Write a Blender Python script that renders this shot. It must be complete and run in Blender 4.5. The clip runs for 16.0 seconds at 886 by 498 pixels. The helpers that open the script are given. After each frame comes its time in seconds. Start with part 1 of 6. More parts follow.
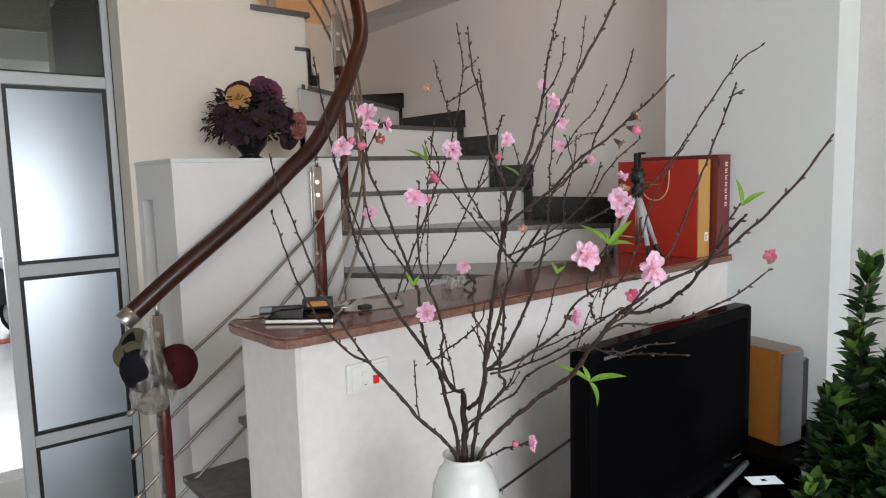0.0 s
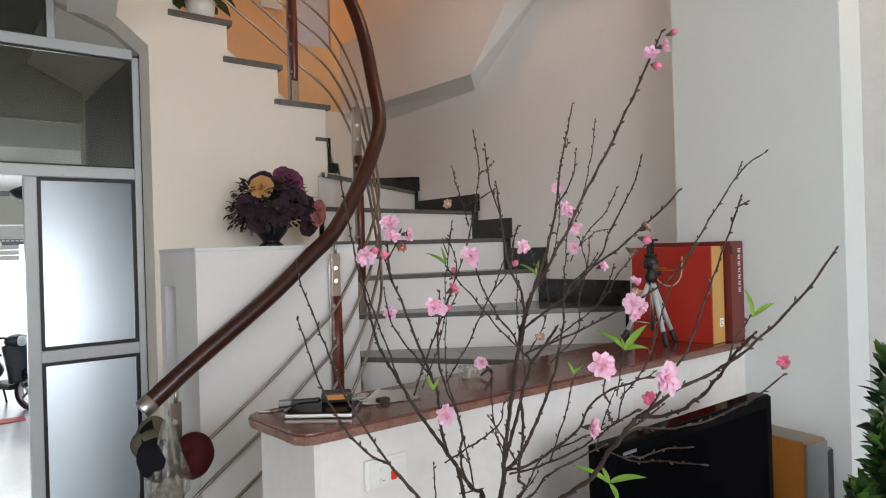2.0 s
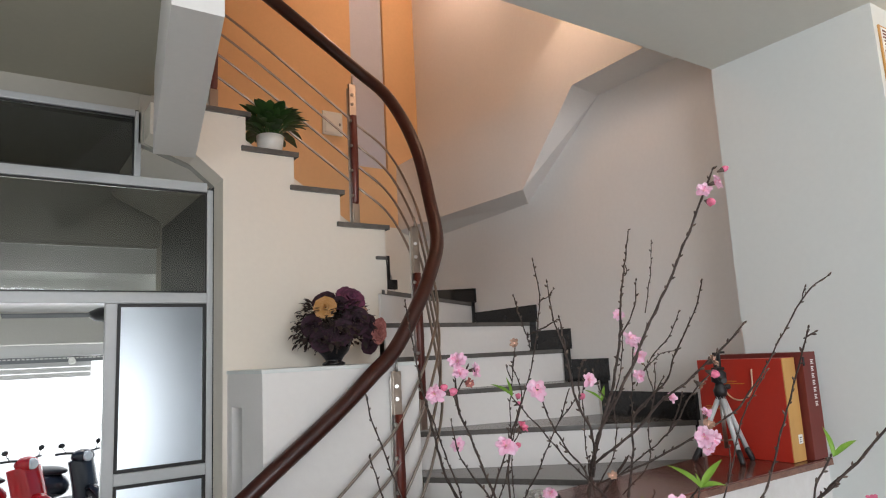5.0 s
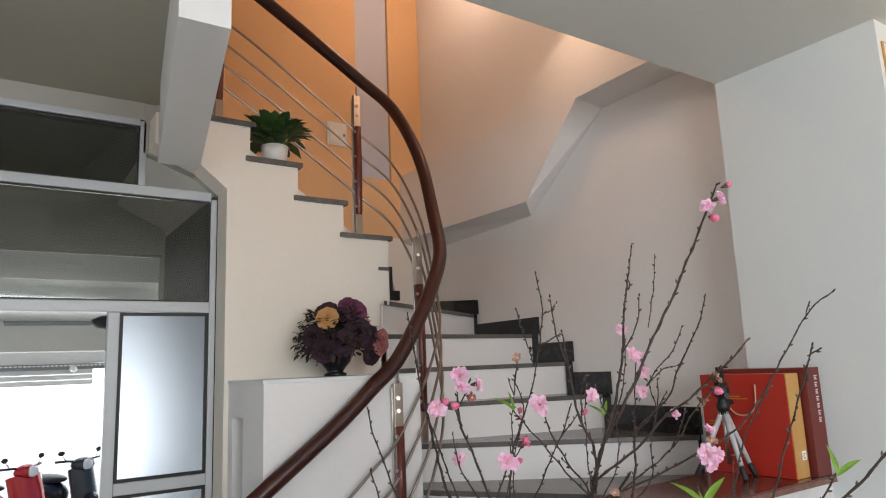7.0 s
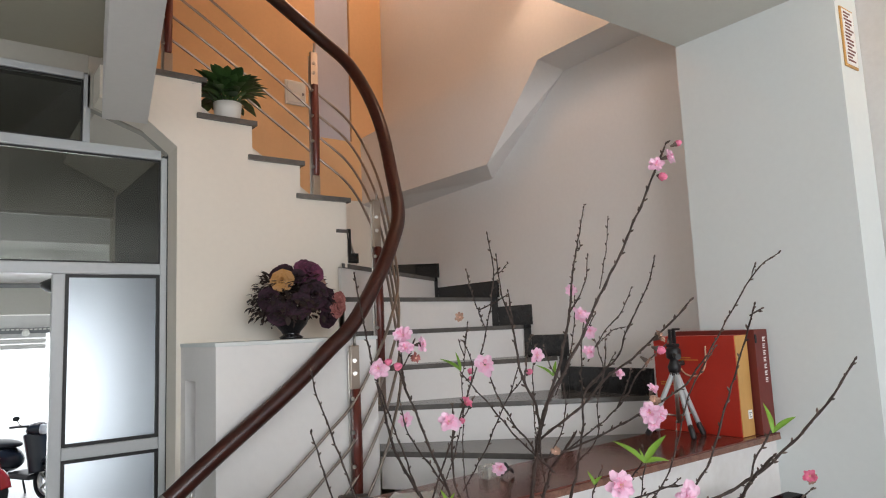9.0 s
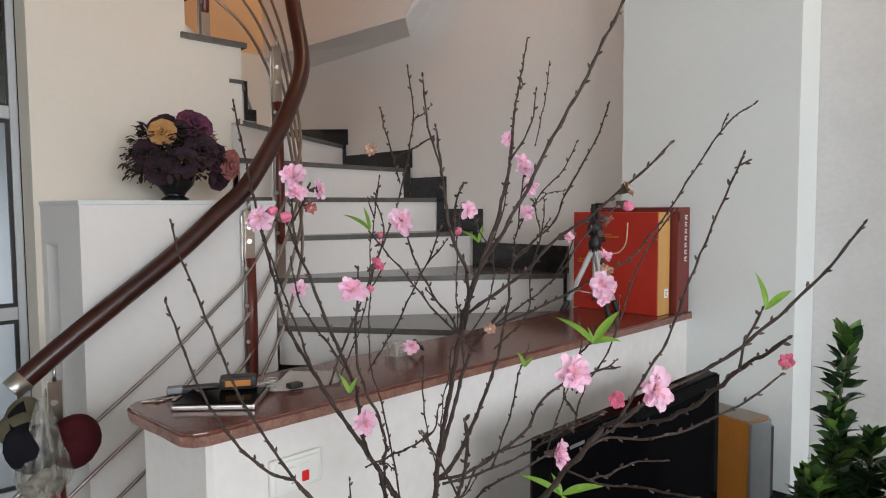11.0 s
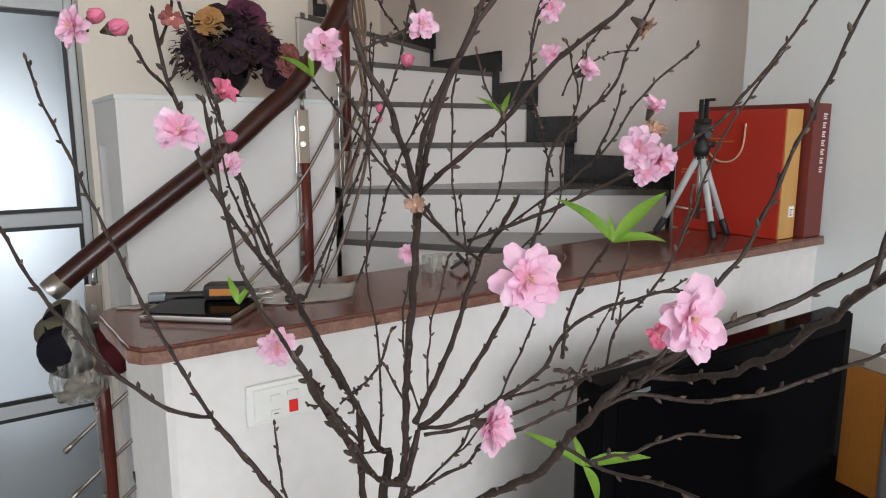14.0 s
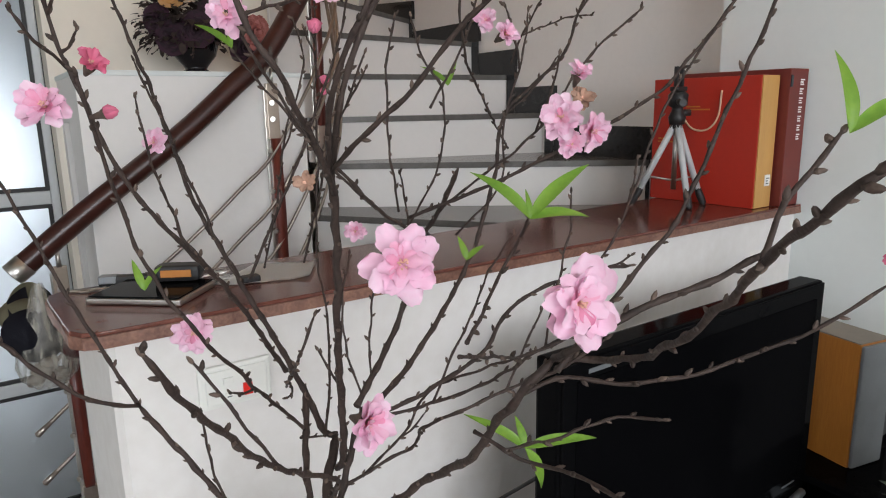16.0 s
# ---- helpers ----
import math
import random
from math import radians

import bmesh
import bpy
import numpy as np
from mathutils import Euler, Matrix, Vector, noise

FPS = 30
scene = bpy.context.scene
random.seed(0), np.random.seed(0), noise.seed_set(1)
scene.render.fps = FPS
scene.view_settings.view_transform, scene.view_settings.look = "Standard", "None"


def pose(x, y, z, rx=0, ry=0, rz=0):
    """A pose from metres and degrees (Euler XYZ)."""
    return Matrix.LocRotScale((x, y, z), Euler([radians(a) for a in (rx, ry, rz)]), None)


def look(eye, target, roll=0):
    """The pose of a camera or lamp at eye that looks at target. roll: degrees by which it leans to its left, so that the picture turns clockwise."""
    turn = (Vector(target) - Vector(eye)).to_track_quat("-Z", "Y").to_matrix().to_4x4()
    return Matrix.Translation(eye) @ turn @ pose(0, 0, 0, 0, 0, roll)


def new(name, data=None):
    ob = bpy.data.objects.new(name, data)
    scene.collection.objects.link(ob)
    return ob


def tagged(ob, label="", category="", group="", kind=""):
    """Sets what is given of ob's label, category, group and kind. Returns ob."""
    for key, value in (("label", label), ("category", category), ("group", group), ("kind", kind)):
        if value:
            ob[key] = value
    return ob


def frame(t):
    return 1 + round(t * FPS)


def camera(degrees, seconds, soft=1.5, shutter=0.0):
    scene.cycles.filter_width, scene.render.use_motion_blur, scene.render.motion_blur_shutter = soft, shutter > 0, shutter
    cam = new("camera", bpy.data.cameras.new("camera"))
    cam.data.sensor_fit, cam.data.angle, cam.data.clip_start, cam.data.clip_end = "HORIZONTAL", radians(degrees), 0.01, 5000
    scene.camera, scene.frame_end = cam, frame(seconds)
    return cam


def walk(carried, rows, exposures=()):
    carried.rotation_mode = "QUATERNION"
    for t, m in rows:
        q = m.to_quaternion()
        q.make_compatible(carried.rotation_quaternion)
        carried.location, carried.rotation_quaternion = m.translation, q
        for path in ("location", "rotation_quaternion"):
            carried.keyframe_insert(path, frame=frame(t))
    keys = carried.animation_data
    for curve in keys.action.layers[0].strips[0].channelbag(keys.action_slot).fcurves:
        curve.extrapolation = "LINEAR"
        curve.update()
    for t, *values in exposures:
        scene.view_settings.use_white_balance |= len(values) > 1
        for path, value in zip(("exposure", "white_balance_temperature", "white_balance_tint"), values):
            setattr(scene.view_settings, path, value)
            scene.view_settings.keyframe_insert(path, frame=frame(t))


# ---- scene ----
cam = camera(67.3, 16.0, 1.1)
PATH = [
    (0, (-0.022, 0.008, 1.532), (1.248, 1.538, 1.313), -1.5),
    (0.5, (-0.026, 0.006, 1.531), (1.241, 1.539, 1.321), -1.4),
    (1, (-0.028, 0.001, 1.542), (1.232, 1.545, 1.371), -2.0),
    (1.5, (-0.034, -0.004, 1.562), (1.22, 1.552, 1.472), -2.2),
    (2, (-0.049, -0.014, 1.584), (1.201, 1.547, 1.584), -1.7),
    (2.5, (-0.061, -0.02, 1.597), (1.179, 1.548, 1.666), -1.9),
    (3, (-0.064, -0.022, 1.607), (1.142, 1.569, 1.726), -2.2),
    (3.5, (-0.073, -0.028, 1.619), (1.099, 1.583, 1.8), -3.0),
    (4, (-0.08, -0.038, 1.627), (1.066, 1.585, 1.859), -3.3),
    (4.5, (-0.084, -0.039, 1.631), (1.044, 1.59, 1.899), -3.4),
    (5, (-0.089, -0.041, 1.634), (1.027, 1.589, 1.949), -2.9),
    (5.2, (-0.084, -0.038, 1.637), (1.027, 1.592, 1.966), -2.8),
    (7.5, (-0.091, -0.042, 1.64), (1.018, 1.586, 1.987), -2.3),
    (8, (-0.082, -0.042, 1.645), (1.038, 1.582, 1.98), -2.4),
    (8.5, (-0.068, -0.048, 1.639), (1.073, 1.564, 1.951), -2.4),
    (9, (-0.045, -0.035, 1.631), (1.151, 1.55, 1.869), -2.4),
    (9.5, (-0.011, -0.042, 1.613), (1.239, 1.516, 1.721), -2.2),
    (10, (0.04, -0.001, 1.614), (1.312, 1.542, 1.614), -1.1),
    (10.2, (0.068, 0.041, 1.596), (1.355, 1.572, 1.567), -0.8),
    (12.3, (0.147, 0.236, 1.58), (1.679, 1.499, 1.341), 0.1),
    (12.5, (0.188, 0.242, 1.571), (1.687, 1.542, 1.315), 0.6),
    (13, (0.277, 0.246, 1.545), (1.647, 1.678, 1.276), -0.1),
    (13.5, (0.353, 0.253, 1.516), (1.581, 1.805, 1.224), 0.3),
    (14, (0.417, 0.278, 1.501), (1.531, 1.904, 1.161), -0.1),
    (14.5, (0.456, 0.284, 1.498), (1.541, 1.919, 1.112), -1.1),
    (15, (0.477, 0.273, 1.497), (1.594, 1.882, 1.092), -1.1),
    (15.5, (0.483, 0.266, 1.499), (1.606, 1.867, 1.079), -1.2),
    (16, (0.482, 0.269, 1.499), (1.602, 1.872, 1.081), -1.0),
]
walk(cam, [(t, look(eye, target, roll)) for t, eye, target, roll in PATH])

# ---- world and light ----
world = bpy.data.worlds.new("world")
scene.world = world
world.use_nodes = True
wn = world.node_tree.nodes
sky = wn.new("ShaderNodeTexSky")
sky.sky_type = "NISHITA"
sky.sun_disc = False
sky.sun_elevation = radians(50)
sky.sun_rotation = radians(20)
wn["Background"].inputs["Strength"].default_value = 0.12
world.node_tree.links.new(sky.outputs["Color"], wn["Background"].inputs["Color"])


def lamp(name, kind, m, energy, colour, **more):
    data = bpy.data.lights.new(name, kind)
    data.energy, data.color = energy, colour
    if "size" in more:
        data.shape, data.size, data.size_y = "RECTANGLE", more["size"][0], more["size"][1]
    if "soft" in more:
        data.shadow_soft_size = more["soft"]
    if "angle" in more:
        data.angle = more["angle"]
    ob = new(name, data)
    ob.matrix_world = m
    return ob


lamp("sun", "SUN", look((2, 14, 12), (1, 9, 0)), 0.5, (1.0, 0.97, 0.93), angle=radians(14))
lamp("window_light", "AREA", look((0.05, -2.93, 2.02), (1.1, 2.0, 1.2)), 99, (0.925, 0.95, 1.0), size=(2.2, 1.2))
# Added fill from the unseen west side, lifts the faces turned that way.
lamp("side_fill_light", "AREA", look((-2.56, -1.2, 1.6), (1.5, 0.6, 1.35)), 31, (0.91, 0.945, 1.0), size=(1.7, 1.5))
lamp("garage_daylight", "AREA", look((0.8, 9.32, 1.05), (0.6, 3.0, 1.7)), 105, (0.93, 0.97, 1.0), size=(6.0, 1.5))
lamp("stair_lamp", "POINT", pose(2.15, 3.15, 4.45), 18, (1.0, 0.66, 0.48), soft=0.12)
lamp("landing_lamp", "POINT", pose(1.95, 2.15, 3.40), 6.5, (1.0, 0.66, 0.46), soft=0.10)
lamp("downlight_bulb", "POINT", pose(2.26, 0.45, 2.70), 1.6, (1.0, 0.66, 0.36), soft=0.03)

# ---- materials ----


def mat(name, colour, rough=0.6, metal=0.0, vary=0.08, scale=6.0, fine=60.0, bump=0.05, spec=0.5, stretch=(1, 1, 1), dark=None, island=False, obj=False):
    """Principled surface with colour variation at two scales and fine relief."""
    m = bpy.data.materials.new(name)
    m.use_nodes = True
    nt = m.node_tree
    n, l = nt.nodes, nt.links
    p = n["Principled BSDF"]
    p.inputs["Roughness"].default_value = rough
    p.inputs["Metallic"].default_value = metal
    p.inputs["Specular IOR Level"].default_value = spec
    geo = n.new("ShaderNodeNewGeometry")
    mp = n.new("ShaderNodeVectorMath")
    mp.operation = "MULTIPLY"
    mp.inputs[1].default_value = stretch
    l.new(geo.outputs["Position"], mp.inputs[0])
    big, small = n.new("ShaderNodeTexNoise"), n.new("ShaderNodeTexNoise")
    big.inputs["Scale"].default_value, small.inputs["Scale"].default_value = scale, fine
    big.inputs["Detail"].default_value, small.inputs["Detail"].default_value = 4, 3
    l.new(mp.outputs[0], big.inputs["Vector"])
    l.new(mp.outputs[0], small.inputs["Vector"])
    mixf = n.new("ShaderNodeMath")
    mixf.operation = "MULTIPLY_ADD"
    mixf.inputs[1].default_value = 0.45
    l.new(small.outputs["Fac"], mixf.inputs[0])
    half = n.new("ShaderNodeMath")
    half.operation = "MULTIPLY"
    half.inputs[1].default_value = 0.55
    l.new(big.outputs["Fac"], half.inputs[0])
    l.new(half.outputs[0], mixf.inputs[2])
    fac = mixf.outputs[0]
    if island or obj:
        src = n.new("ShaderNodeNewGeometry").outputs["Random Per Island"] if island else n.new("ShaderNodeObjectInfo").outputs["Random"]
        add = n.new("ShaderNodeMath")
        add.operation = "MULTIPLY_ADD"
        add.inputs[1].default_value = 0.5
        add.inputs[2].default_value = -0.25
        l.new(src, add.inputs[0])
        tot = n.new("ShaderNodeMath")
        l.new(add.outputs[0], tot.inputs[0])
        l.new(fac, tot.inputs[1])
        fac = tot.outputs[0]
    ramp = n.new("ShaderNodeValToRGB")
    ramp.color_ramp.elements[0].position, ramp.color_ramp.elements[1].position = 0.3, 0.7
    lo = dark or tuple(c * (1 - vary) for c in colour)
    hi = colour if dark else tuple(min(1, c * (1 + vary)) for c in colour)
    ramp.color_ramp.elements[0].color, ramp.color_ramp.elements[1].color = (*lo, 1), (*hi, 1)
    l.new(fac, ramp.inputs["Fac"])
    l.new(ramp.outputs["Color"], p.inputs["Base Color"])
    if bump:
        b = n.new("ShaderNodeBump")
        b.inputs["Strength"].default_value = bump
        b.inputs["Distance"].default_value = 0.004
        l.new(small.outputs["Fac"], b.inputs["Height"])
        l.new(b.outputs["Normal"], p.inputs["Normal"])
    return m


def set_in(m, **values):
    p = m.node_tree.nodes["Principled BSDF"]
    for k, v in values.items():
        p.inputs[k.replace("_", " ")].default_value = v
    return m


M_WALL = mat("white_wall_paint", (0.815, 0.795, 0.775), 0.75, vary=0.025, scale=1.6, fine=45, bump=0.12)
M_HALFWALL = mat("scuffed_white_paint", (0.81, 0.79, 0.775), 0.75, scale=2.3, fine=34, dark=(0.71, 0.68, 0.65), bump=0.14)
M_PALE = mat("pale_green_white_paint", (0.74, 0.775, 0.765), 0.75, vary=0.02, scale=1.5, fine=45, bump=0.12)
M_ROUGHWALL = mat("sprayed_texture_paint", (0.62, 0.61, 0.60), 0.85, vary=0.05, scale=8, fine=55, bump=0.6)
M_CREAM = mat("cream_wall_paint", (0.80, 0.745, 0.655), 0.75, vary=0.025, scale=1.4, fine=40, bump=0.12)
M_ORANGE = mat("orange_wall_paint", (0.76, 0.48, 0.25), 0.75, vary=0.04, scale=1.4, fine=40, bump=0.1)
M_BLUEGREY = mat("pale_blue_grey_paint", (0.55, 0.57, 0.66), 0.7, vary=0.03, scale=2, bump=0.08)
M_CEIL = mat("ceiling_paint", (0.72, 0.715, 0.665), 0.8, vary=0.025, scale=1.2, fine=40, bump=0.08)
# Olive ceiling colour, lowered below the main ceiling's to carry its shade.
M_CEILSHADE = mat("olive_ceiling_with_shade", (0.44, 0.42, 0.34), 0.8, vary=0.03, scale=1.2, fine=40, bump=0.08)
# Plaster round the partition: the shade there is mixed into this colour.
M_SHADEPLASTER = mat("olive_plaster_with_shade", (0.42, 0.40, 0.35), 0.8, vary=0.04, scale=1.5, fine=40, bump=0.1)
M_TILE = mat("floor_tile", (0.38, 0.35, 0.30), 0.18, vary=0.06, scale=3, fine=40, bump=0.02)
M_GRANITE = mat("red_brown_granite", (0.21, 0.074, 0.055), 0.14, scale=40, fine=260, dark=(0.075, 0.025, 0.019), bump=0.015)
M_GRANEDGE = mat("rough_granite_edge", (0.33, 0.17, 0.12), 0.5, scale=25, fine=160, dark=(0.10, 0.04, 0.03), bump=0.4)
M_TREAD = mat("grey_granite_tread", (0.15, 0.14, 0.13), 0.22, scale=30, fine=300, dark=(0.085, 0.08, 0.075), bump=0.02)
M_SKIRT = mat("black_granite", (0.016, 0.016, 0.017), 0.14, scale=30, fine=300, vary=0.5, bump=0.01)
M_WOOD = mat("dark_red_handrail_wood", (0.066, 0.017, 0.011), 0.3, scale=5, fine=60, dark=(0.028, 0.008, 0.006), stretch=(1, 1, 3), bump=0.03)
M_POSTWOOD = mat("red_brown_post_wood", (0.16, 0.032, 0.020), 0.3, scale=6, fine=60, dark=(0.085, 0.016, 0.012), stretch=(3, 3, 0.6), bump=0.03)
M_STEEL = mat("brushed_steel", (0.56, 0.54, 0.51), 0.3, 1.0, vary=0.08, scale=10, fine=200, bump=0.02)
M_CHAMP = mat("champagne_steel", (0.45, 0.38, 0.32), 0.32, 1.0, vary=0.08, scale=10, fine=200, bump=0.03)
M_ALU = mat("painted_aluminium", (0.50, 0.52, 0.53), 0.35, vary=0.04, scale=3, fine=60, bump=0.02)
# Rod steel with the orange wall's brownish reflection put into its tint.
M_RODSTEEL = mat("polished_steel_with_orange_reflection", (0.37, 0.32, 0.28), 0.28, 1.0, vary=0.08, scale=10, fine=200, bump=0.02)
M_GASKET = mat("black_gasket", (0.012, 0.011, 0.011), 0.5, vary=0.2, bump=0.05)
M_BLACKGLOSS = mat("black_gloss_plastic", (0.004, 0.004, 0.0045), 0.09, vary=0.2, bump=0.0, spec=0.5)
M_SCREEN = mat("dark_screen", (0.003, 0.003, 0.0035), 0.08, vary=0.1, bump=0.0, spec=0.5)
set_in(M_SCREEN, IOR=1.06, Specular_IOR_Level=0.2)
set_in(M_BLACKGLOSS, IOR=1.10, Specular_IOR_Level=0.3)
M_BLACKMATT = mat("black_matt_plastic", (0.014, 0.014, 0.015), 0.5, vary=0.2, bump=0.05)
M_SILVER = mat("silver_plastic", (0.22, 0.235, 0.25), 0.35, 0.4, vary=0.05, bump=0.02)
M_BEECH = mat("orange_beech_veneer", (0.56, 0.22, 0.040), 0.4, scale=3, fine=50, dark=(0.44, 0.155, 0.026), stretch=(6, 6, 0.6), bump=0.03)
M_GREYBOX = mat("grey_speaker_cloth", (0.20, 0.21, 0.22), 0.85, vary=0.1, scale=20, fine=400, bump=0.4)
M_BROWNGREY = mat("grey_brown_vinyl", (0.22, 0.19, 0.155), 0.45, vary=0.08, scale=12, fine=90)
M_RED = mat("red_card", (0.46, 0.028, 0.014), 0.42, vary=0.05, scale=5, fine=80, bump=0.03)
M_TAN = mat("tan_wood_print_card", (0.62, 0.35, 0.115), 0.45, scale=4, fine=60, dark=(0.54, 0.29, 0.085), stretch=(6, 6, 0.5), bump=0.02)
M_MAROON = mat("maroon_card", (0.155, 0.023, 0.017), 0.45, vary=0.08, scale=6, fine=80, bump=0.03)
M_WHITEPL = mat("white_plastic", (0.78, 0.78, 0.74), 0.3, vary=0.02, bump=0.01)
M_PAPER = mat("white_paper", (0.88, 0.87, 0.85), 0.7, vary=0.03, scale=20, bump=0.05)
M_CORD = mat("beige_cord", (0.62, 0.42, 0.28), 0.7, vary=0.08, fine=200, bump=0.3)
M_GOLD = mat("gold_print", (0.60, 0.26, 0.05), 0.35, 0.5, vary=0.1)
M_BARK = mat("peach_bark", (0.062, 0.038, 0.030), 0.7, scale=30, fine=220, dark=(0.016, 0.009, 0.007), bump=0.4)
M_BUD = mat("grey_brown_bud", (0.13, 0.09, 0.07), 0.75, scale=60, fine=300, dark=(0.035, 0.022, 0.017), bump=0.3, island=True)
M_PETAL = mat("pink_petal", (0.95, 0.74, 0.86), 0.55, scale=60, fine=260, dark=(0.93, 0.60, 0.76), bump=0.05, island=True)
M_PETALMID = mat("rose_pink_petal", (0.94, 0.60, 0.75), 0.55, scale=60, fine=260, dark=(0.86, 0.36, 0.54), bump=0.05, island=True)
M_PETALDEEP = mat("deep_pink_petal", (0.78, 0.20, 0.33), 0.55, vary=0.12, scale=60, bump=0.05, island=True)
M_WILT = mat("withered_petal", (0.40, 0.24, 0.17), 0.7, vary=0.25, scale=90, bump=0.1, island=True)
M_STAMEN = mat("stamen", (0.78, 0.48, 0.36), 0.6, vary=0.2, scale=80)
M_YOUNGLEAF = mat("fresh_green_leaf", (0.25, 0.42, 0.05), 0.45, scale=30, fine=200, dark=(0.13, 0.29, 0.03), bump=0.1)
M_FICUSNEW = mat("young_bright_leaf", (0.15, 0.27, 0.05), 0.35, scale=18, fine=200, dark=(0.06, 0.14, 0.025), bump=0.1, island=True)
M_FICUS = mat("glossy_dark_leaf", (0.038, 0.085, 0.025), 0.42, scale=18, fine=200, dark=(0.010, 0.034, 0.010), bump=0.1, island=True)
M_LILY = mat("dark_pot_plant_leaf", (0.06, 0.13, 0.035), 0.35, scale=18, fine=200, dark=(0.02, 0.055, 0.015), bump=0.1, island=True)
M_STEM = mat("green_brown_stem", (0.12, 0.12, 0.05), 0.6, vary=0.2)
M_PORCELAIN = mat("white_porcelain", (0.70, 0.715, 0.69), 0.25, vary=0.03, scale=8, bump=0.01)
M_BLUEPRINT = mat("faded_blue_glaze", (0.26, 0.32, 0.38), 0.15, vary=0.1, scale=30, bump=0.0)
M_BLACKVASE = mat("black_glazed_vase", (0.010, 0.009, 0.011), 0.1, vary=0.2, bump=0.0)
M_PLUM = mat("dried_plum_petal", (0.042, 0.011, 0.026), 0.8, scale=30, fine=200, dark=(0.016, 0.006, 0.011), bump=0.2, island=True)
M_MAUVE = mat("dried_mauve_petal", (0.15, 0.032, 0.085), 0.8, scale=30, fine=200, dark=(0.06, 0.014, 0.034), bump=0.2, island=True)
M_YELLOWROSE = mat("dried_yellow_petal", (0.50, 0.27, 0.11), 0.7, scale=40, fine=200, dark=(0.45, 0.22, 0.06), bump=0.1, island=True)
M_ROSEPINK = mat("dried_rose_petal", (0.50, 0.20, 0.18), 0.7, scale=40, fine=200, dark=(0.28, 0.08, 0.07), bump=0.1, island=True)
M_DRYLEAF = mat("dried_dark_leaf", (0.035, 0.020, 0.016), 0.8, vary=0.4, scale=40, island=True)
M_CAPRED = mat("maroon_cloth", (0.13, 0.014, 0.022), 0.85, vary=0.15, scale=15, fine=300, bump=0.3)
M_CAPKHAKI = mat("khaki_cloth", (0.22, 0.20, 0.13), 0.85, vary=0.1, scale=15, fine=300, bump=0.3)
M_CAPNAVY = mat("navy_cloth", (0.012, 0.012, 0.022), 0.85, vary=0.2, scale=15, fine=300, bump=0.3)
M_SCOOTRED = mat("red_scooter_paint", (0.42, 0.012, 0.016), 0.15, vary=0.03, bump=0.0)
M_SCOOTGREY = mat("blue_black_scooter_paint", (0.018, 0.022, 0.030), 0.25, vary=0.05, bump=0.0)
M_SEAT = mat("black_vinyl_seat", (0.015, 0.015, 0.016), 0.45, vary=0.2, bump=0.1)
M_RUBBER = mat("tyre_rubber", (0.018, 0.018, 0.019), 0.8, vary=0.2, fine=120, bump=0.2)
M_CONCRETE = mat("pale_glossy_ground", (0.50, 0.50, 0.49), 0.25, vary=0.08, scale=2, fine=30, bump=0.2)
M_REDPAINT = mat("red_floor_paint", (0.42, 0.05, 0.04), 0.5, vary=0.1)
M_SHUTTER = mat("white_shutter_paint", (0.72, 0.72, 0.71), 0.4, vary=0.04)
# Slot pane colour; also the dark backing behind the frosted panes.
M_DARKSLOT = mat("dark_niche_and_pane_backing", (0.075, 0.08, 0.085), 0.35, vary=0.1)
M_SWITCHRED = mat("red_rocker", (0.75, 0.02, 0.015), 0.3, vary=0.03, bump=0)
M_LENS = mat("headlight_glass", (0.7, 0.72, 0.74), 0.08, vary=0.03, bump=0)
M_PINKPL = mat("pink_plastic", (0.6, 0.25, 0.28), 0.4, vary=0.05)
M_SOIL = mat("dark_soil", (0.03, 0.022, 0.016), 0.9, vary=0.3, fine=120, bump=0.5)



def thin(m, share):
    """Lets part of the light pass through a petal or leaf."""
    n, l = m.node_tree.nodes, m.node_tree.links
    p, tr, mx = n["Principled BSDF"], n.new("ShaderNodeBsdfTranslucent"), n.new("ShaderNodeMixShader")
    l.new(p.inputs["Base Color"].links[0].from_socket, tr.inputs["Color"])
    mx.inputs["Fac"].default_value = share
    l.new(p.outputs[0], mx.inputs[1])
    l.new(tr.outputs[0], mx.inputs[2])
    l.new(mx.outputs[0], n["Material Output"].inputs["Surface"])


for m_, share in ((M_PETAL, 0.35), (M_PETALMID, 0.35), (M_PETALDEEP, 0.25), (M_YOUNGLEAF, 0.3), (M_FICUSNEW, 0.2)):
    thin(m_, share)

M_BACKDROP = bpy.data.materials.new("bright_overcast_outside")
M_BACKDROP.use_nodes = True
set_in(M_BACKDROP, Base_Color=(0.9, 0.9, 0.9, 1), Roughness=1.0, Emission_Color=(0.96, 0.985, 1, 1), Emission_Strength=2.2)
M_FROST = bpy.data.materials.new("frosted_glass")
M_FROST.use_nodes = True
set_in(M_FROST, Base_Color=(0.54, 0.58, 0.62, 1), Roughness=0.64, Transmission_Weight=0.93, IOR=1.25)
M_GLASS = bpy.data.materials.new("tinted_window_glass")
M_GLASS.use_nodes = True
set_in(M_GLASS, Base_Color=(0.30, 0.31, 0.28, 1), Roughness=0.03, Transmission_Weight=1.0, IOR=1.5)
M_BAG = bpy.data.materials.new("clear_plastic_bag")
M_BAG.use_nodes = True
bn, bl = M_BAG.node_tree.nodes, M_BAG.node_tree.links
bt = bn.new("ShaderNodeBsdfTransparent")
bm_ = bn.new("ShaderNodeMixShader")
cr, crm, crr = bn.new("ShaderNodeTexNoise"), bn.new("ShaderNodeMapping"), bn.new("ShaderNodeMapRange")
crm.inputs["Scale"].default_value = (60, 60, 14)
cr.inputs["Scale"].default_value, cr.inputs["Detail"].default_value = 1.0, 3
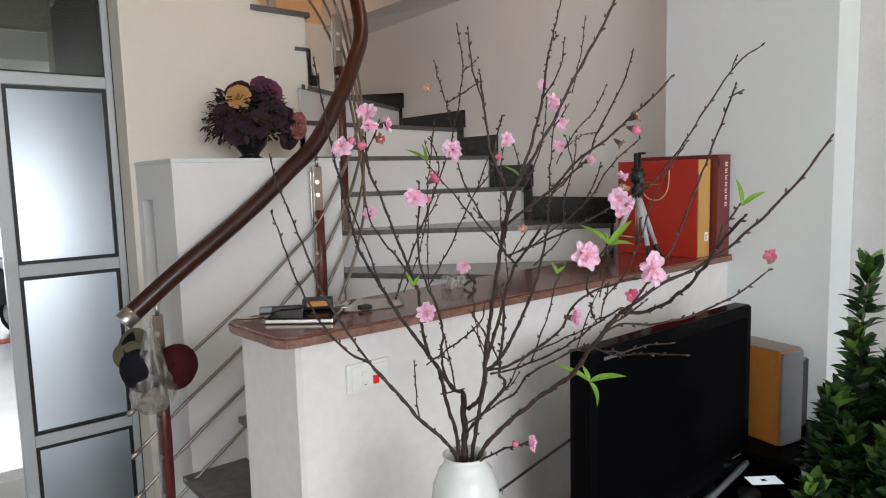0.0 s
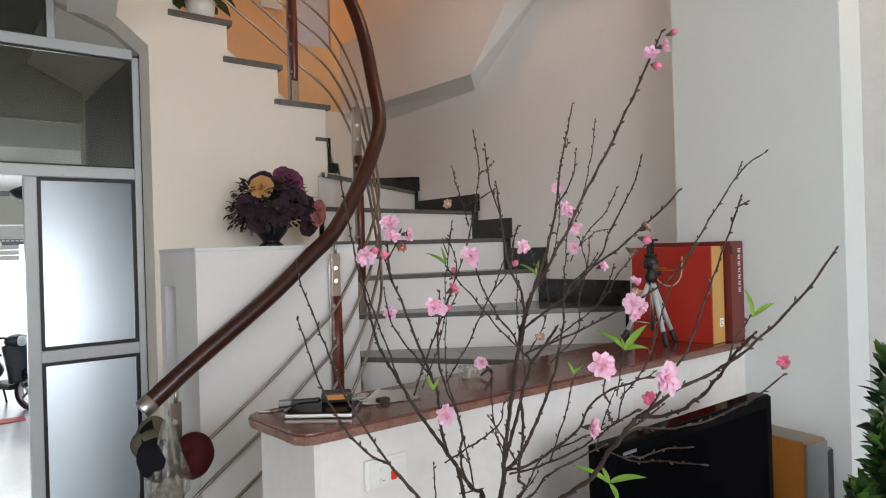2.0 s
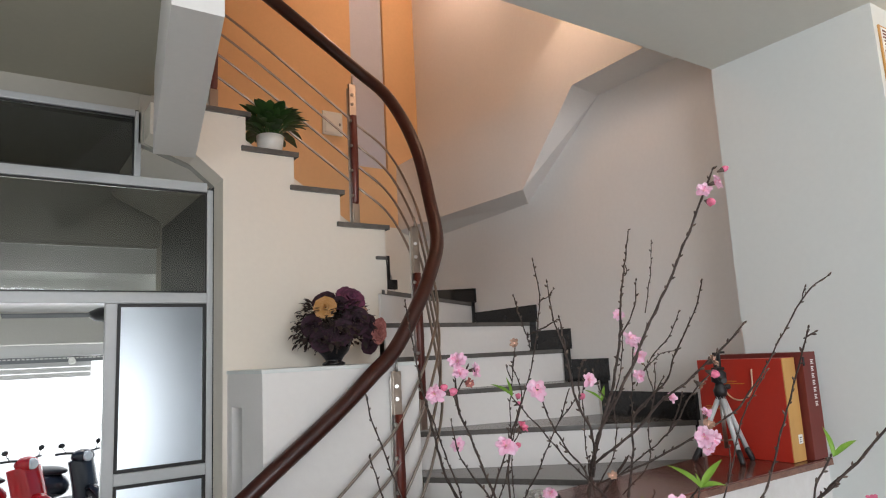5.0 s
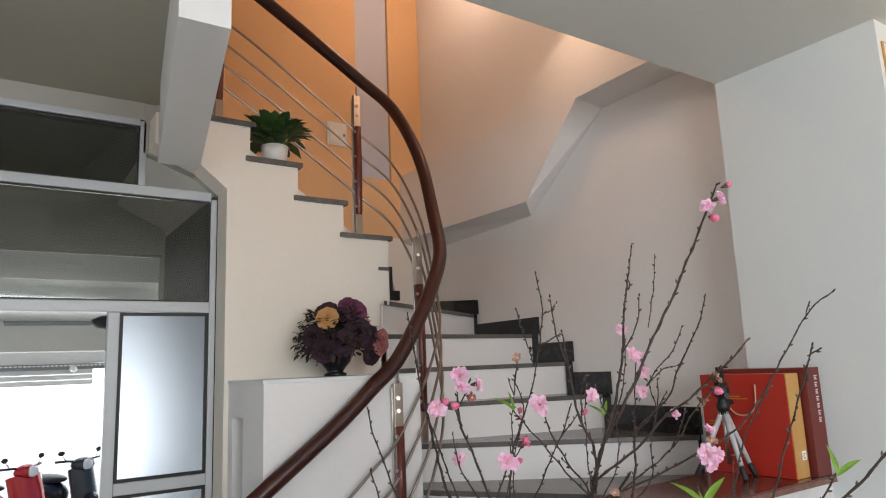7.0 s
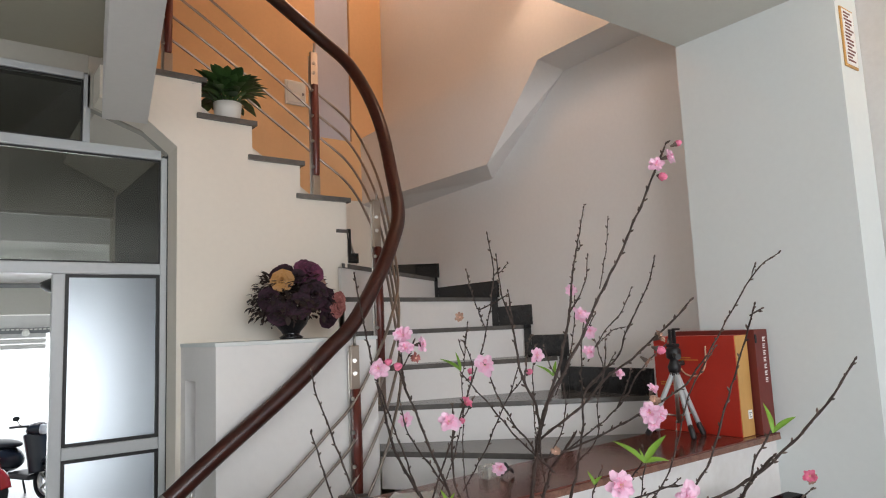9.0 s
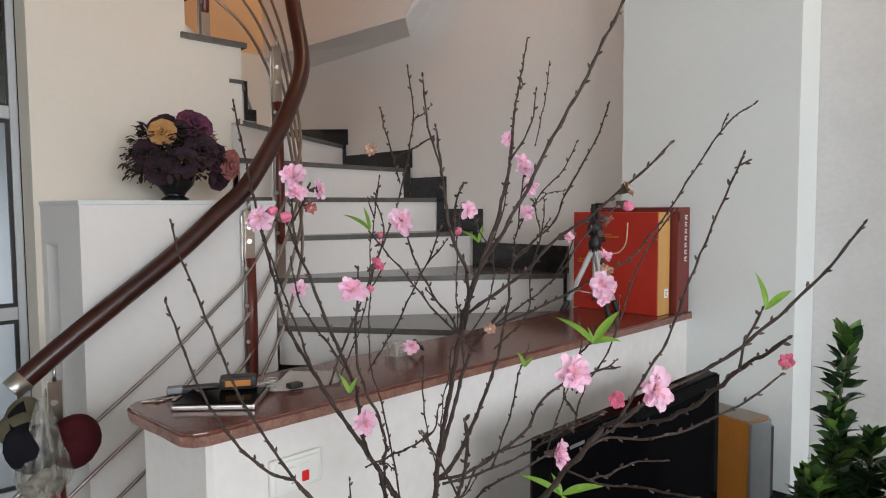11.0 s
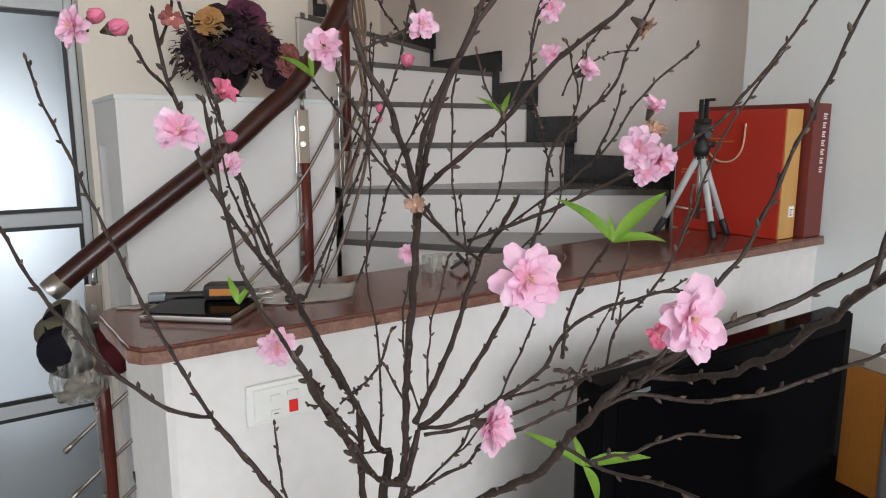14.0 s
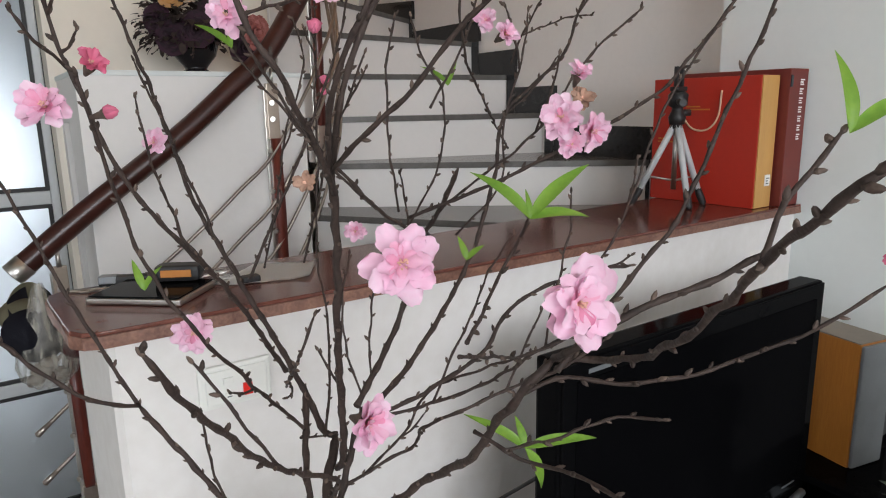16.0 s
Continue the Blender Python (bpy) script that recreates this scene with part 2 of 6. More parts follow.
crr.inputs["From Min"].default_value, crr.inputs["From Max"].default_value = 0.35, 0.72
crr.inputs["To Min"].default_value, crr.inputs["To Max"].default_value = 0.10, 0.75
bl.new(bn.new("ShaderNodeNewGeometry").outputs["Position"], crm.inputs["Vector"])
bl.new(crm.outputs[0], cr.inputs["Vector"])
bl.new(cr.outputs["Fac"], crr.inputs["Value"])
bl.new(crr.outputs[0], bm_.inputs["Fac"])
set_in(M_BAG, Base_Color=(0.46, 0.44, 0.39, 1), Roughness=0.25)
bl.new(bt.outputs[0], bm_.inputs[1])
bl.new(bn["Principled BSDF"].outputs[0], bm_.inputs[2])
bl.new(bm_.outputs[0], bn["Material Output"].inputs["Surface"])
M_PHONESCREEN = bpy.data.materials.new("lit_phone_screen")
M_PHONESCREEN.use_nodes = True
set_in(M_PHONESCREEN, Base_Color=(0.7, 0.75, 0.8, 1), Emission_Color=(0.8, 0.9, 1, 1), Emission_Strength=0.6)
M_LED = bpy.data.materials.new("blue_indicator")
M_LED.use_nodes = True
set_in(M_LED, Base_Color=(0.05, 0.05, 0.8, 1), Emission_Color=(0.1, 0.1, 1, 1), Emission_Strength=6.0)

# ---- mesh helpers ----


def box(bm, a, b, bevel=0.0, m=None):
    r = bmesh.ops.create_cube(bm, size=1.0)
    vs = r["verts"]
    for v in vs:
        v.co = Vector(((a[i] + b[i]) / 2 + v.co[i] * (b[i] - a[i]) for i in range(3)))
    if bevel:
        es = list({e for v in vs for e in v.link_edges})
        q = bmesh.ops.bevel(bm, geom=es, offset=bevel, segments=2, affect="EDGES", profile=0.6)
        vs = list({v for f in q["faces"] for v in f.verts} | {v for v in vs if v.is_valid})
    if m is not None:
        bmesh.ops.transform(bm, matrix=m, verts=[v for v in vs if v.is_valid])
    return bm


def prism(bm, poly, lo, hi, axis="z", far=None):
    """A polygon drawn out along an axis: z (poly is x, y), y (x, z) or x (y, z); far: its shape at the other end."""
    def put(p, h):
        return {"z": (p[0], p[1], h), "y": (p[0], h, p[1]), "x": (h, p[0], p[1])}[axis]
    lowv = [bm.verts.new(put(p, lo)) for p in poly]
    topv = [bm.verts.new(put(p, hi)) for p in far or poly]
    fs = [bm.faces.new(lowv[::-1]), bm.faces.new(topv)]
    n = len(poly)
    for i in range(n):
        fs.append(bm.faces.new((lowv[i], lowv[(i + 1) % n], topv[(i + 1) % n], topv[i])))
    bmesh.ops.recalc_face_normals(bm, faces=fs)
    return bm


def tube(bm, pts, radii, n=8, caps=True):
    """A round tapered tube along points."""
    pts = [Vector(p) for p in pts]
    if not isinstance(radii, (list, tuple)):
        radii = [radii] * len(pts)
    rings, side = [], None
    for i, p in enumerate(pts):
        d = (pts[min(i + 1, len(pts) - 1)] - pts[max(i - 1, 0)]).normalized()
        if side is None:
            side = d.orthogonal().normalized()
        side = (side - d * side.dot(d))
        side = side.normalized() if side.length > 1e-6 else d.orthogonal().normalized()
        up = d.cross(side)
        rings.append([bm.verts.new(p + radii[i] * (math.cos(a) * side + math.sin(a) * up)) for a in (2 * math.pi * k / n for k in range(n))])
    for a, b in zip(rings, rings[1:]):
        for k in range(n):
            f = bm.faces.new((a[k], a[(k + 1) % n], b[(k + 1) % n], b[k]))
            f.smooth = True
    if caps:
        bm.faces.new(rings[0][::-1])
        bm.faces.new(rings[-1])
    return bm


def lathe(bm, prof, n=32, centre=(0, 0, 0)):
    """Turns a profile of (radius, height) round a vertical line."""
    rings = [[bm.verts.new((centre[0] + r * math.cos(2 * math.pi * k / n), centre[1] + r * math.sin(2 * math.pi * k / n), centre[2] + z)) for k in range(n)] for r, z in prof]
    for a, b in zip(rings, rings[1:]):
        for k in range(n):
            f = bm.faces.new((a[k], a[(k + 1) % n], b[(k + 1) % n], b[k]))
            f.smooth = True
    return bm


def smooth_path(pts, steps=6):
    """A Catmull-Rom line through points."""
    pts = [Vector(p) for p in pts]
    ext = [pts[0] * 2 - pts[1]] + pts + [pts[-1] * 2 - pts[-2]]
    out = []
    for i in range(1, len(ext) - 2):
        a, b, c, d = ext[i - 1:i + 3]
        for k in range(steps):
            t = k / steps
            out.append(0.5 * ((2 * b) + (c - a) * t + (2 * a - 5 * b + 4 * c - d) * t * t + (3 * b - a - 3 * c + d) * t ** 3))
    out.append(pts[-1])
    return out


def mesh_of(name, bm, material):
    me = bpy.data.meshes.new(name)
    bm.to_mesh(me)
    bm.free()
    for m in material if isinstance(material, (list, tuple)) else [material]:
        me.materials.append(m)
    return me


def thing(name, base, label, category, group=""):
    ob = new(name)
    ob.empty_display_size = 0.05
    ob.location = base
    return tagged(ob, label, category, group)


def origin(ob):
    o = Vector(ob.location)
    while ob.parent:
        ob = ob.parent
        o = o + Vector(ob.location)
    return o


def part(name, bm, material, parent, label=""):
    """Links a bmesh, drawn in world places, as one mesh under a thing or a part."""
    bmesh.ops.translate(bm, verts=bm.verts, vec=-origin(parent))
    ob = new(name, mesh_of(name, bm, material))
    ob.parent = parent
    return tagged(ob, label)


def setting(name, bm, material, label, category="wall"):
    return tagged(new(name, mesh_of(name, bm, material)), label, category, kind="structure")


def B():
    return bmesh.new()

# ---- the room ----
XE, YB = 2.54, 4.05          # stair end wall, stair back wall
ZC = 2.756                   # ceiling over the living room
RISE = 0.164
setting("floor", box(B(), (-2.6, -3.1, -0.12), (XE + 0.15, 4.05, 0.0)), M_TILE, "beige glossy stone living room floor", "floor")
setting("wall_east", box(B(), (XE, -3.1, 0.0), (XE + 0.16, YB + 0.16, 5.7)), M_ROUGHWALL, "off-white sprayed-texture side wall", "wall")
bm = B()
box(bm, (XE - 0.008, 1.40, 0.0), (XE - 0.001, YB, 5.7))
setting("wall_stair_plaster", bm, M_WALL, "smooth white plaster on the stair end wall", "wall")
setting("wall_pillar", box(B(), (2.36, 0.87, 0.0), (XE - 0.002, 1.485, ZC)), M_PALE, "pale green-white pillar beside the stair", "pillar")
ZO = 2.56                    # where the orange paint begins
bm = B()
prism(bm, [(-1.2, 2.70), (0.72, 2.70), (0.72, ZO), (XE, ZO), (XE, 5.7), (2.262, 5.7), (2.262, 2.99), (1.985, 2.99), (1.985, 5.7), (-1.2, 5.7)], YB, YB + 0.16, "y")
setting("wall_stair_back", bm, M_ORANGE, "orange-painted stairwell back wall", "wall")
setting("wall_stair_foot", box(B(), (0.72, YB, 0.0), (XE, YB + 0.16, ZO)), M_CREAM, "cream lower stairwell back wall", "wall")
setting("wall_stair_recess", box(B(), (1.986, YB + 0.025, 2.991), (2.261, YB + 0.15, 5.7)), M_BLUEGREY, "pale blue-grey recessed wall strip", "wall")
bm = B()
box(bm, (-2.76, -3.26, 0.0), (-1.1, -3.1, 2.95))
box(bm, (1.2, -3.26, 0.0), (XE + 0.16, -3.1, 2.95))
box(bm, (-1.1, -3.26, 0.0), (1.2, -3.1, 0.75))
box(bm, (-1.1, -3.26, 2.65), (1.2, -3.1, 2.95))
setting("wall_south", bm, M_WALL, "white front wall with a wide window opening", "wall")
# The opening is made up to go with the added side fill.
bm = B()
box(bm, (-2.76, -3.1, 0.0), (-2.6, -2.1, 2.95))
box(bm, (-2.76, -0.3, 0.0), (-2.6, 2.95, 2.95))
box(bm, (-2.76, -2.1, 0.0), (-2.6, -0.3, 0.8))
box(bm, (-2.76, -2.1, 2.4), (-2.6, -0.3, 2.95))
setting("wall_west", bm, M_WALL, "unseen plain white side wall with an added light opening", "wall")
bm = B()
box(bm, (-2.76, -3.26, ZC), (XE, 1.48, 2.96))
box(bm, (-2.76, 1.48, ZC), (0.30, 1.60, 2.96))
setting("ceiling", bm, M_CEIL, "matt off-white plaster ceiling with stair opening", "ceiling")
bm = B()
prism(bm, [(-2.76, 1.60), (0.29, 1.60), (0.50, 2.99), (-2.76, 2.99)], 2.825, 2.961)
setting("ceiling_low", bm, M_CEILSHADE, "olive-white ceiling beside the partition, shade in its colour", "ceiling")
bm = B()
prism(bm, [(0.228, 1.50), (0.352, 1.50), (0.572, 2.68), (0.412, 2.69)], 2.48, 2.955)
setting("trim_beam", bm, M_WALL, "white plaster beam along the stair opening", "beam")
# upper shell of the stairwell
bm = B()
box(bm, (-1.2, 1.36, 2.96), (XE, 1.479, 5.7))
box(bm, (-1.36, 1.36, 2.96), (-1.2, YB + 0.16, 5.7))
setting("wall_upper", bm, M_CREAM, "cream upper stairwell walls", "wall")
setting("ceiling_upper", box(B(), (-1.36, 1.36, 5.7), (XE + 0.16, YB + 0.4, 5.85)), M_CEIL, "plain upper stairwell ceiling", "ceiling")
bm = B()
box(bm, (-1.2, 2.99, 2.70), (0.45, YB, 2.955))
setting("floor_upper", bm, M_TREAD, "upper landing slab at the stair head", "floor")

# Unseen wall, coloured dark so the frosted panes darken on their right.
setting("wall_under_stair", box(B(), (0.7185, 2.992, 0.0), (0.80, 4.049, 2.45)), M_DARKSLOT, "unseen wall under the stair, dark to dim the frosted panes", "wall")

# soffit of the flight above, hugging the end wall
bm = B()
prism(bm, [(4.049, 2.54), (2.675, 2.522), (2.245, 2.972), (1.481, 2.985), (1.481, 3.45), (2.1, 3.45), (2.75, 3.05), (4.049, 3.02)], 2.33, XE - 0.009, "x",
      far=[(4.049, 2.47), (2.865, 2.50), (2.255, 2.958), (1.481, 2.965), (1.481, 3.45), (2.1, 3.45), (2.75, 3.05), (4.049, 3.02)])
setting("trim_soffit", bm, M_WALL, "white stepped stair soffit on the end wall", "soffit")

# wall under the upper flight
bm = B()
prism(bm, [(0.718, 0.0), (1.46, 0.0), (1.46, 1.945), (1.512, 1.945), (1.512, 2.262), (1.272, 2.262), (1.272, 2.418), (1.042, 2.418), (1.042, 2.575), (0.817, 2.575), (0.817, 2.735), (0.42, 2.735), (0.42, 2.60), (0.606, 2.53), (0.718, 2.437)], 2.80, 2.94, "y")
setting("wall_stair_side", bm, M_CREAM, "cream stepped wall under the upper flight", "wall")
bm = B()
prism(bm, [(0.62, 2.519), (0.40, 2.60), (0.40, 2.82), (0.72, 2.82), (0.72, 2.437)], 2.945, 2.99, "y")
setting("wall_haunch", bm, M_SHADEPLASTER, "plaster haunch above the partition, shade in its colour", "wall")

# low storage block with a slot, its top used as a shelf
bm = B()
box(bm, (0.737, 2.366, 0.0), (1.40, 2.56, 1.60))
box(bm, (0.80, 2.56, 0.0), (1.40, 2.80, 1.60))
box(bm, (0.737, 2.56, 1.47), (0.80, 2.80, 1.60))
box(bm, (0.737, 2.56, 0.0), (0.80, 2.605, 1.47))
box(bm, (0.737, 2.738, 0.0), (0.80, 2.80, 1.47))
setting("wall_shelf_block", bm, M_WALL, "white plastered storage block beside the stair", "wall")
setting("trim_shelf_top", box(B(), (0.733, 2.362, 1.60), (1.405, 2.80, 1.615), 0.003), M_PALE, "pale smooth top of the storage block", "shelf")
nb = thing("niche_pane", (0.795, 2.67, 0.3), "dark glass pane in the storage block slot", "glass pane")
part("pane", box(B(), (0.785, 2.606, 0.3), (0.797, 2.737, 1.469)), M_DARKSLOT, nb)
part("strip", box(B(), (0.775, 2.612, 1.16), (0.784, 2.73, 1.175)), M_ALU, nb)

# half wall and its granite top
bm = B()
prism(bm, [(0.597, 1.242), (0.606, 1.231), (2.36, 1.222), (2.36, 1.48), (0.584, 1.48)], 0.0, 1.192)
setting("wall_half", bm, M_HALFWALL, "white plastered half wall with scuffs", "half wall")
ct = thing("counter_top", (1.4, 1.36, 1.192), "polished red-brown granite slab on the half wall", "counter top")
bm = B()
prism(bm, [(0.590, 1.2145), (0.568, 1.222), (0.556, 1.244), (0.547, 1.44), (0.552, 1.466), (0.572, 1.484), (0.92, 1.488), (2.359, 1.562), (2.359, 1.205)], 1.2105, 1.216)
bmesh.ops.bevel(bm, geom=[e for e in bm.edges if all(v.co.z > 1.213 for v in e.verts)], offset=0.002, segments=2, affect="EDGES", profile=0.6)
part("polished_face", bm, M_GRANITE, ct)
bm = B()
prism(bm, [(0.590, 1.2125), (0.567, 1.220), (0.554, 1.243), (0.545, 1.44), (0.550, 1.467), (0.571, 1.486), (0.92, 1.490), (2.359, 1.564), (2.359, 1.203)], 1.1925, 1.2100)
bmesh.ops.subdivide_edges(bm, edges=bm.edges[:], cuts=5, use_grid_fill=True)
for v in bm.verts:
    k = noise.noise(v.co * 40) * 0.003
    v.co.y += k if v.co.y < 1.3 else 0
    v.co.x += k if v.co.x < 0.6 else 0
part("rough_edge", bm, M_GRANEDGE, ct, "rough sawn granite edge")

# ---- the stair ----
stair = thing("staircase", (1.5, 2.1, 0.0), "white staircase with dark grey granite treads and winders", "staircase")


def tread_poly(poly, z, name="tread"):
    part(name, prism(B(), poly, z - 0.022, z), M_TREAD, stair)


def riser_wall(a, b, z0, z1):
    a, b = Vector((a[0], a[1], 0)), Vector((b[0], b[1], 0))
    d = (b - a).normalized()
    nrm = Vector((-d.y, d.x, 0)) * 0.012
    bm = B()
    prism(bm, [(a.x, a.y), (b.x, b.y), (b.x + nrm.x, b.y + nrm.y), (a.x + nrm.x, a.y + nrm.y)], z0, z1)
    part("riser", bm, M_WALL, stair)


zt = [0.162, 0.326, 0.490, 0.654, 0.818, 0.975]
xt = [0.29, 0.505, 0.72, 0.935, 1.13, 1.30]
for i, z in enumerate(zt):
    x1 = xt[i + 1] + 0.03 if i < 5 else 1.50
    tread_poly([(xt[i] - 0.02, 1.482), (x1, 1.482), (x1, 2.364), (xt[i] - 0.02, 2.364)], z)
    riser_wall((xt[i], 2.364), (xt[i], 1.482), z - RISE, z - 0.022)
# winders: inner and outer ends of each nosing
noses = [((1.47, 2.46), (2.12, 1.55), 1.130), ((1.555, 2.62), (2.53, 1.86), 1.296), ((1.56, 2.72), (2.53, 2.44), 1.466),
         ((1.50, 2.80), (2.53, 2.675), 1.635), ((1.485, 2.80), (2.53, 2.93), 1.80), ((1.462, 2.80), (2.53, 3.49), 1.963), ((1.512, 2.83), (2.25, 4.04), 2.125)]
nxt = noses[1:] + [((1.51, 2.94), (1.56, 4.04), 2.285)]
corner = {0: [(2.53, 1.55)], 5: [(2.53, 4.04)], 6: []}
for k, ((i0, o0, z), (i1, o1, z1)) in enumerate(zip(noses, nxt)):
    d = (Vector(o0) - Vector(i0)).normalized()
    out = Vector((d.y, -d.x)) * 0.02
    poly = [(i0[0] + out.x, i0[1] + out.y), (o0[0] + out.x, o0[1] + out.y)] + corner.get(k, []) + [o1, i1]
    if k == 0:
        poly = [(i0[0] + out.x, i0[1] + out.y), (o0[0] + out.x, o0[1] + out.y), (2.53, 1.55), o1, i1]
    tread_poly(poly, z)
    riser_wall(o0, i0, (zt[-1] if k == 0 else noses[k - 1][2]), z - 0.022)
# upper flight
ux = [1.512, 1.272, 1.042, 0.817, 0.642]
uz = [2.285, 2.441, 2.598, 2.757, 2.916]
for i in range(4):
    tread_poly([(ux[i + 1] - 0.02, 2.785), (ux[i] + 0.02, 2.785), (ux[i] + 0.02, YB - 0.002), (ux[i + 1] - 0.02, YB - 0.002)], uz[i])
    riser_wall((ux[i], 2.945), (ux[i], YB - 0.002), uz[i] - RISE, uz[i] - 0.022)
bm = B()
prism(bm, [(1.50, 2.10), (1.50, 2.25), (0.60, 2.86), (0.45, 2.86), (0.45, 2.62)], 2.95, YB - 0.003, "y")
part("flight_slab", bm, M_CREAM, stair)
# black skirting steps on the end wall
sk = [(3.43, 2.055), (2.855, 1.897), (2.595, 1.744), (2.343, 1.578), (1.84, 1.415)]
base = [(3.43, 1.963), (2.93, 1.80), (2.675, 1.635), (2.44, 1.466), (1.86, 1.296)]
for k, ((y0, ztop), (yb, zb)) in enumerate(zip(sk, base)):
    y1 = 4.04 if k == 0 else sk[k - 1][0]
    bm = B()
    yy = max(y0, 1.49)
    prism(bm, [(yy, zb - 0.0), (y1, zb), (y1, ztop + (0.05 if k == 0 else 0.0)), (yy, ztop)], XE - 0.024, XE - 0.009, "x")
    lowz = base[k + 1][1] if k < 4 else 1.13
    prism(bm, [(yy, lowz), (yy + 0.055, lowz), (yy + 0.055, ztop), (yy, ztop)], XE - 0.026, XE - 0.0245, "x")
    part("skirting", bm, M_SKIRT, stair)
bm = B()
prism(bm, [(1.586, 1.985), (1.662, 1.985), (1.662, 2.035), (1.620, 2.035), (1.620, 2.160), (1.586, 2.160)], 2.952, 2.966, "y")
part("skirting", bm, M_SKIRT, stair)
bm = B()
box(bm, (1.455, 2.79, 2.112), (1.515, 2.96, 2.128))
part("tread_end", bm, M_TREAD, stair)

# ---- balustrade ----
rail = thing("stair_railing", (0.63, 2.30, 0.45), "dark red wooden handrail on steel and wood posts with steel rods", "railing")
line = [(0.536, 2.30, 1.094), (0.70, 2.30, 1.222), (0.982, 2.30, 1.43), (1.15, 2.30, 1.572), (1.262, 2.305, 1.67), (1.384, 2.315, 1.85), (1.470, 2.345, 1.985), (1.565, 2.42, 2.14), (1.607, 2.52, 2.33), (1.606, 2.63, 2.655), (1.545, 2.765, 2.94), (1.40, 2.84, 3.10), (1.133, 2.85, 3.269), (0.888, 2.85, 3.411), (0.40, 2.85, 3.69)]
path = smooth_path(line, 8)
part("handrail", tube(B(), path, 0.031, 16), M_WOOD, rail)
d0 = (path[1] - path[0]).normalized()
part("end_cap", tube(B(), [path[0] - d0 * 0.012, path[0] - d0 * 0.0119, path[0] - d0 * 0.010, path[0] - d0 * 0.0098, path[0] + d0 * 0.032, path[0] + d0 * 0.0322], [0.0285, 0.031, 0.0325, 0.0326, 0.0326, 0.031], 24), M_STEEL, rail, "chrome end cap")


def post(x, y, z0, z1):
    """A post of two steel cheeks, a wooden body and a pin to the rail."""
    p = new("post")
    p.empty_display_size = 0.05
    p.parent, p.location = rail, Vector((x, y, z0)) - Vector(rail.location)
    h = z1 - z0
    wz0, wz1 = z0 + h * 0.14, z0 + h * 0.74
    bm = B()
    tube(bm, [(x, y, wz0), (x, y, wz0 + 0.01), (x, y, (wz0 + wz1) / 2), (x, y, wz1)], [0.016, 0.019, 0.022, 0.019], 4)
    part("wood_body", bm, M_POSTWOOD, p)
    bm = B()
    box(bm, (x - 0.020, y - 0.004, wz1 - 0.002), (x + 0.018, y + 0.012, z1 - 0.03), 0.002)
    part("top_plate", bm, M_CHAMP, p)
    bm = B()
    box(bm, (x - 0.018, y - 0.008, z0), (x + 0.018, y + 0.008, wz0 + 0.002), 0.002)
    part("foot_plate", bm, M_CHAMP, p)
    bm = B()
    box(bm, (x - 0.024, y + 0.0125, z0), (x - 0.004, y + 0.02, z1 - 0.05), 0.002)
    part("back_plate", bm, M_STEEL, p)
    part("pin", tube(B(), [(x, y, z1 - 0.032), (x, y, z1 - 0.01), (x, y, z1 + 0.015)], [0.007, 0.005, 0.005], 10), M_STEEL, p)
    for k in range(4):
        zz = wz0 + (wz1 - wz0) * (0.08 + 0.28 * k)
        bm = tube(B(), [(x - 0.022, y - 0.016, zz), (x - 0.0285, y - 0.021, zz)], [0.0085, 0.007], 12)
        part("bolt", bm, M_STEEL, p)
    for k in range(2):
        zz = wz1 + (z1 - wz1) * (0.3 + 0.25 * k)
        part("bolt", tube(B(), [(x - 0.004, y - 0.003, zz), (x - 0.006, y - 0.009, zz)], [0.009, 0.008], 12), M_STEEL, p)
    return p


post(0.635, 2.30, 0.33, 1.125)
post(1.28, 2.335, 0.84, 1.61)
post(1.575, 2.62, 1.30, 2.28)
post(1.38, 2.85, 2.287, 3.05)
post(0.69, 2.85, 2.76, 3.47)
for k in range(4):
    low, high = 0.315 + 0.148 * k, 0.25 + 0.11 * k
    pts = []
    for i, p in enumerate(path):
        s = i / (len(path) - 1)
        f = min(1, max(0, (s - 0.33) / 0.4))
        f = f * f * (3 - 2 * f)
        drop = 0.036 * f * min(1, max(0, (0.94 - s) / 0.15))
        pts.append(p - Vector((0, 0, low + (high - low) * f + drop)) + Vector((0.0, 0.02, 0.0)))
    pts = pts[1:]
    d = (pts[1] - pts[0]).normalized()
    pts = [pts[0] - d * 0.02] + pts
    bm = tube(B(), pts, 0.0062, 8)
    tube(bm, [pts[0] - d * 0.02, pts[0] - d * 0.016, pts[0], pts[0] + d * 0.03], [0.004, 0.0095, 0.0085, 0.0062], 10)
    part("rod", bm, M_RODSTEEL, rail, "thin polished steel rod")

# ---- aluminium partition ----
pa = thing("glazed_partition", (0.2, 2.96, 0.0), "grey-white aluminium partition with frosted and clear panes", "partition")
Y0, Y1 = 2.945, 2.985


def bar(x0, z0, x1, z1, proud=0.0, name="frame_bar"):
    part(name, box(B(), (x0, Y0 - proud, z0), (x1, Y1, z1), 0.004), M_ALU, pa)


bar(0.690, 0.0, 0.7165, 2.42)
bar(0.292, 0.0, 0.336, 1.908, 0.004)
bar(-2.6, 1.909, 0.689, 1.955, 0.008)
bar(-2.6, 2.408, 0.689, 2.45, 0.006)
bar(0.385, 2.451, 0.412, 2.74)
bar(-2.6, 2.715, 0.384, 2.745, 0.006)
bar(0.3365, 1.190, 0.689, 1.236)
bar(0.3365, 0.520, 0.689, 0.566)
bar(0.3365, 0.0, 0.689, 0.06)
bar(-0.62, 0.0, -0.575, 1.908)
bar(-0.62, 1.956, -0.59, 2.407)
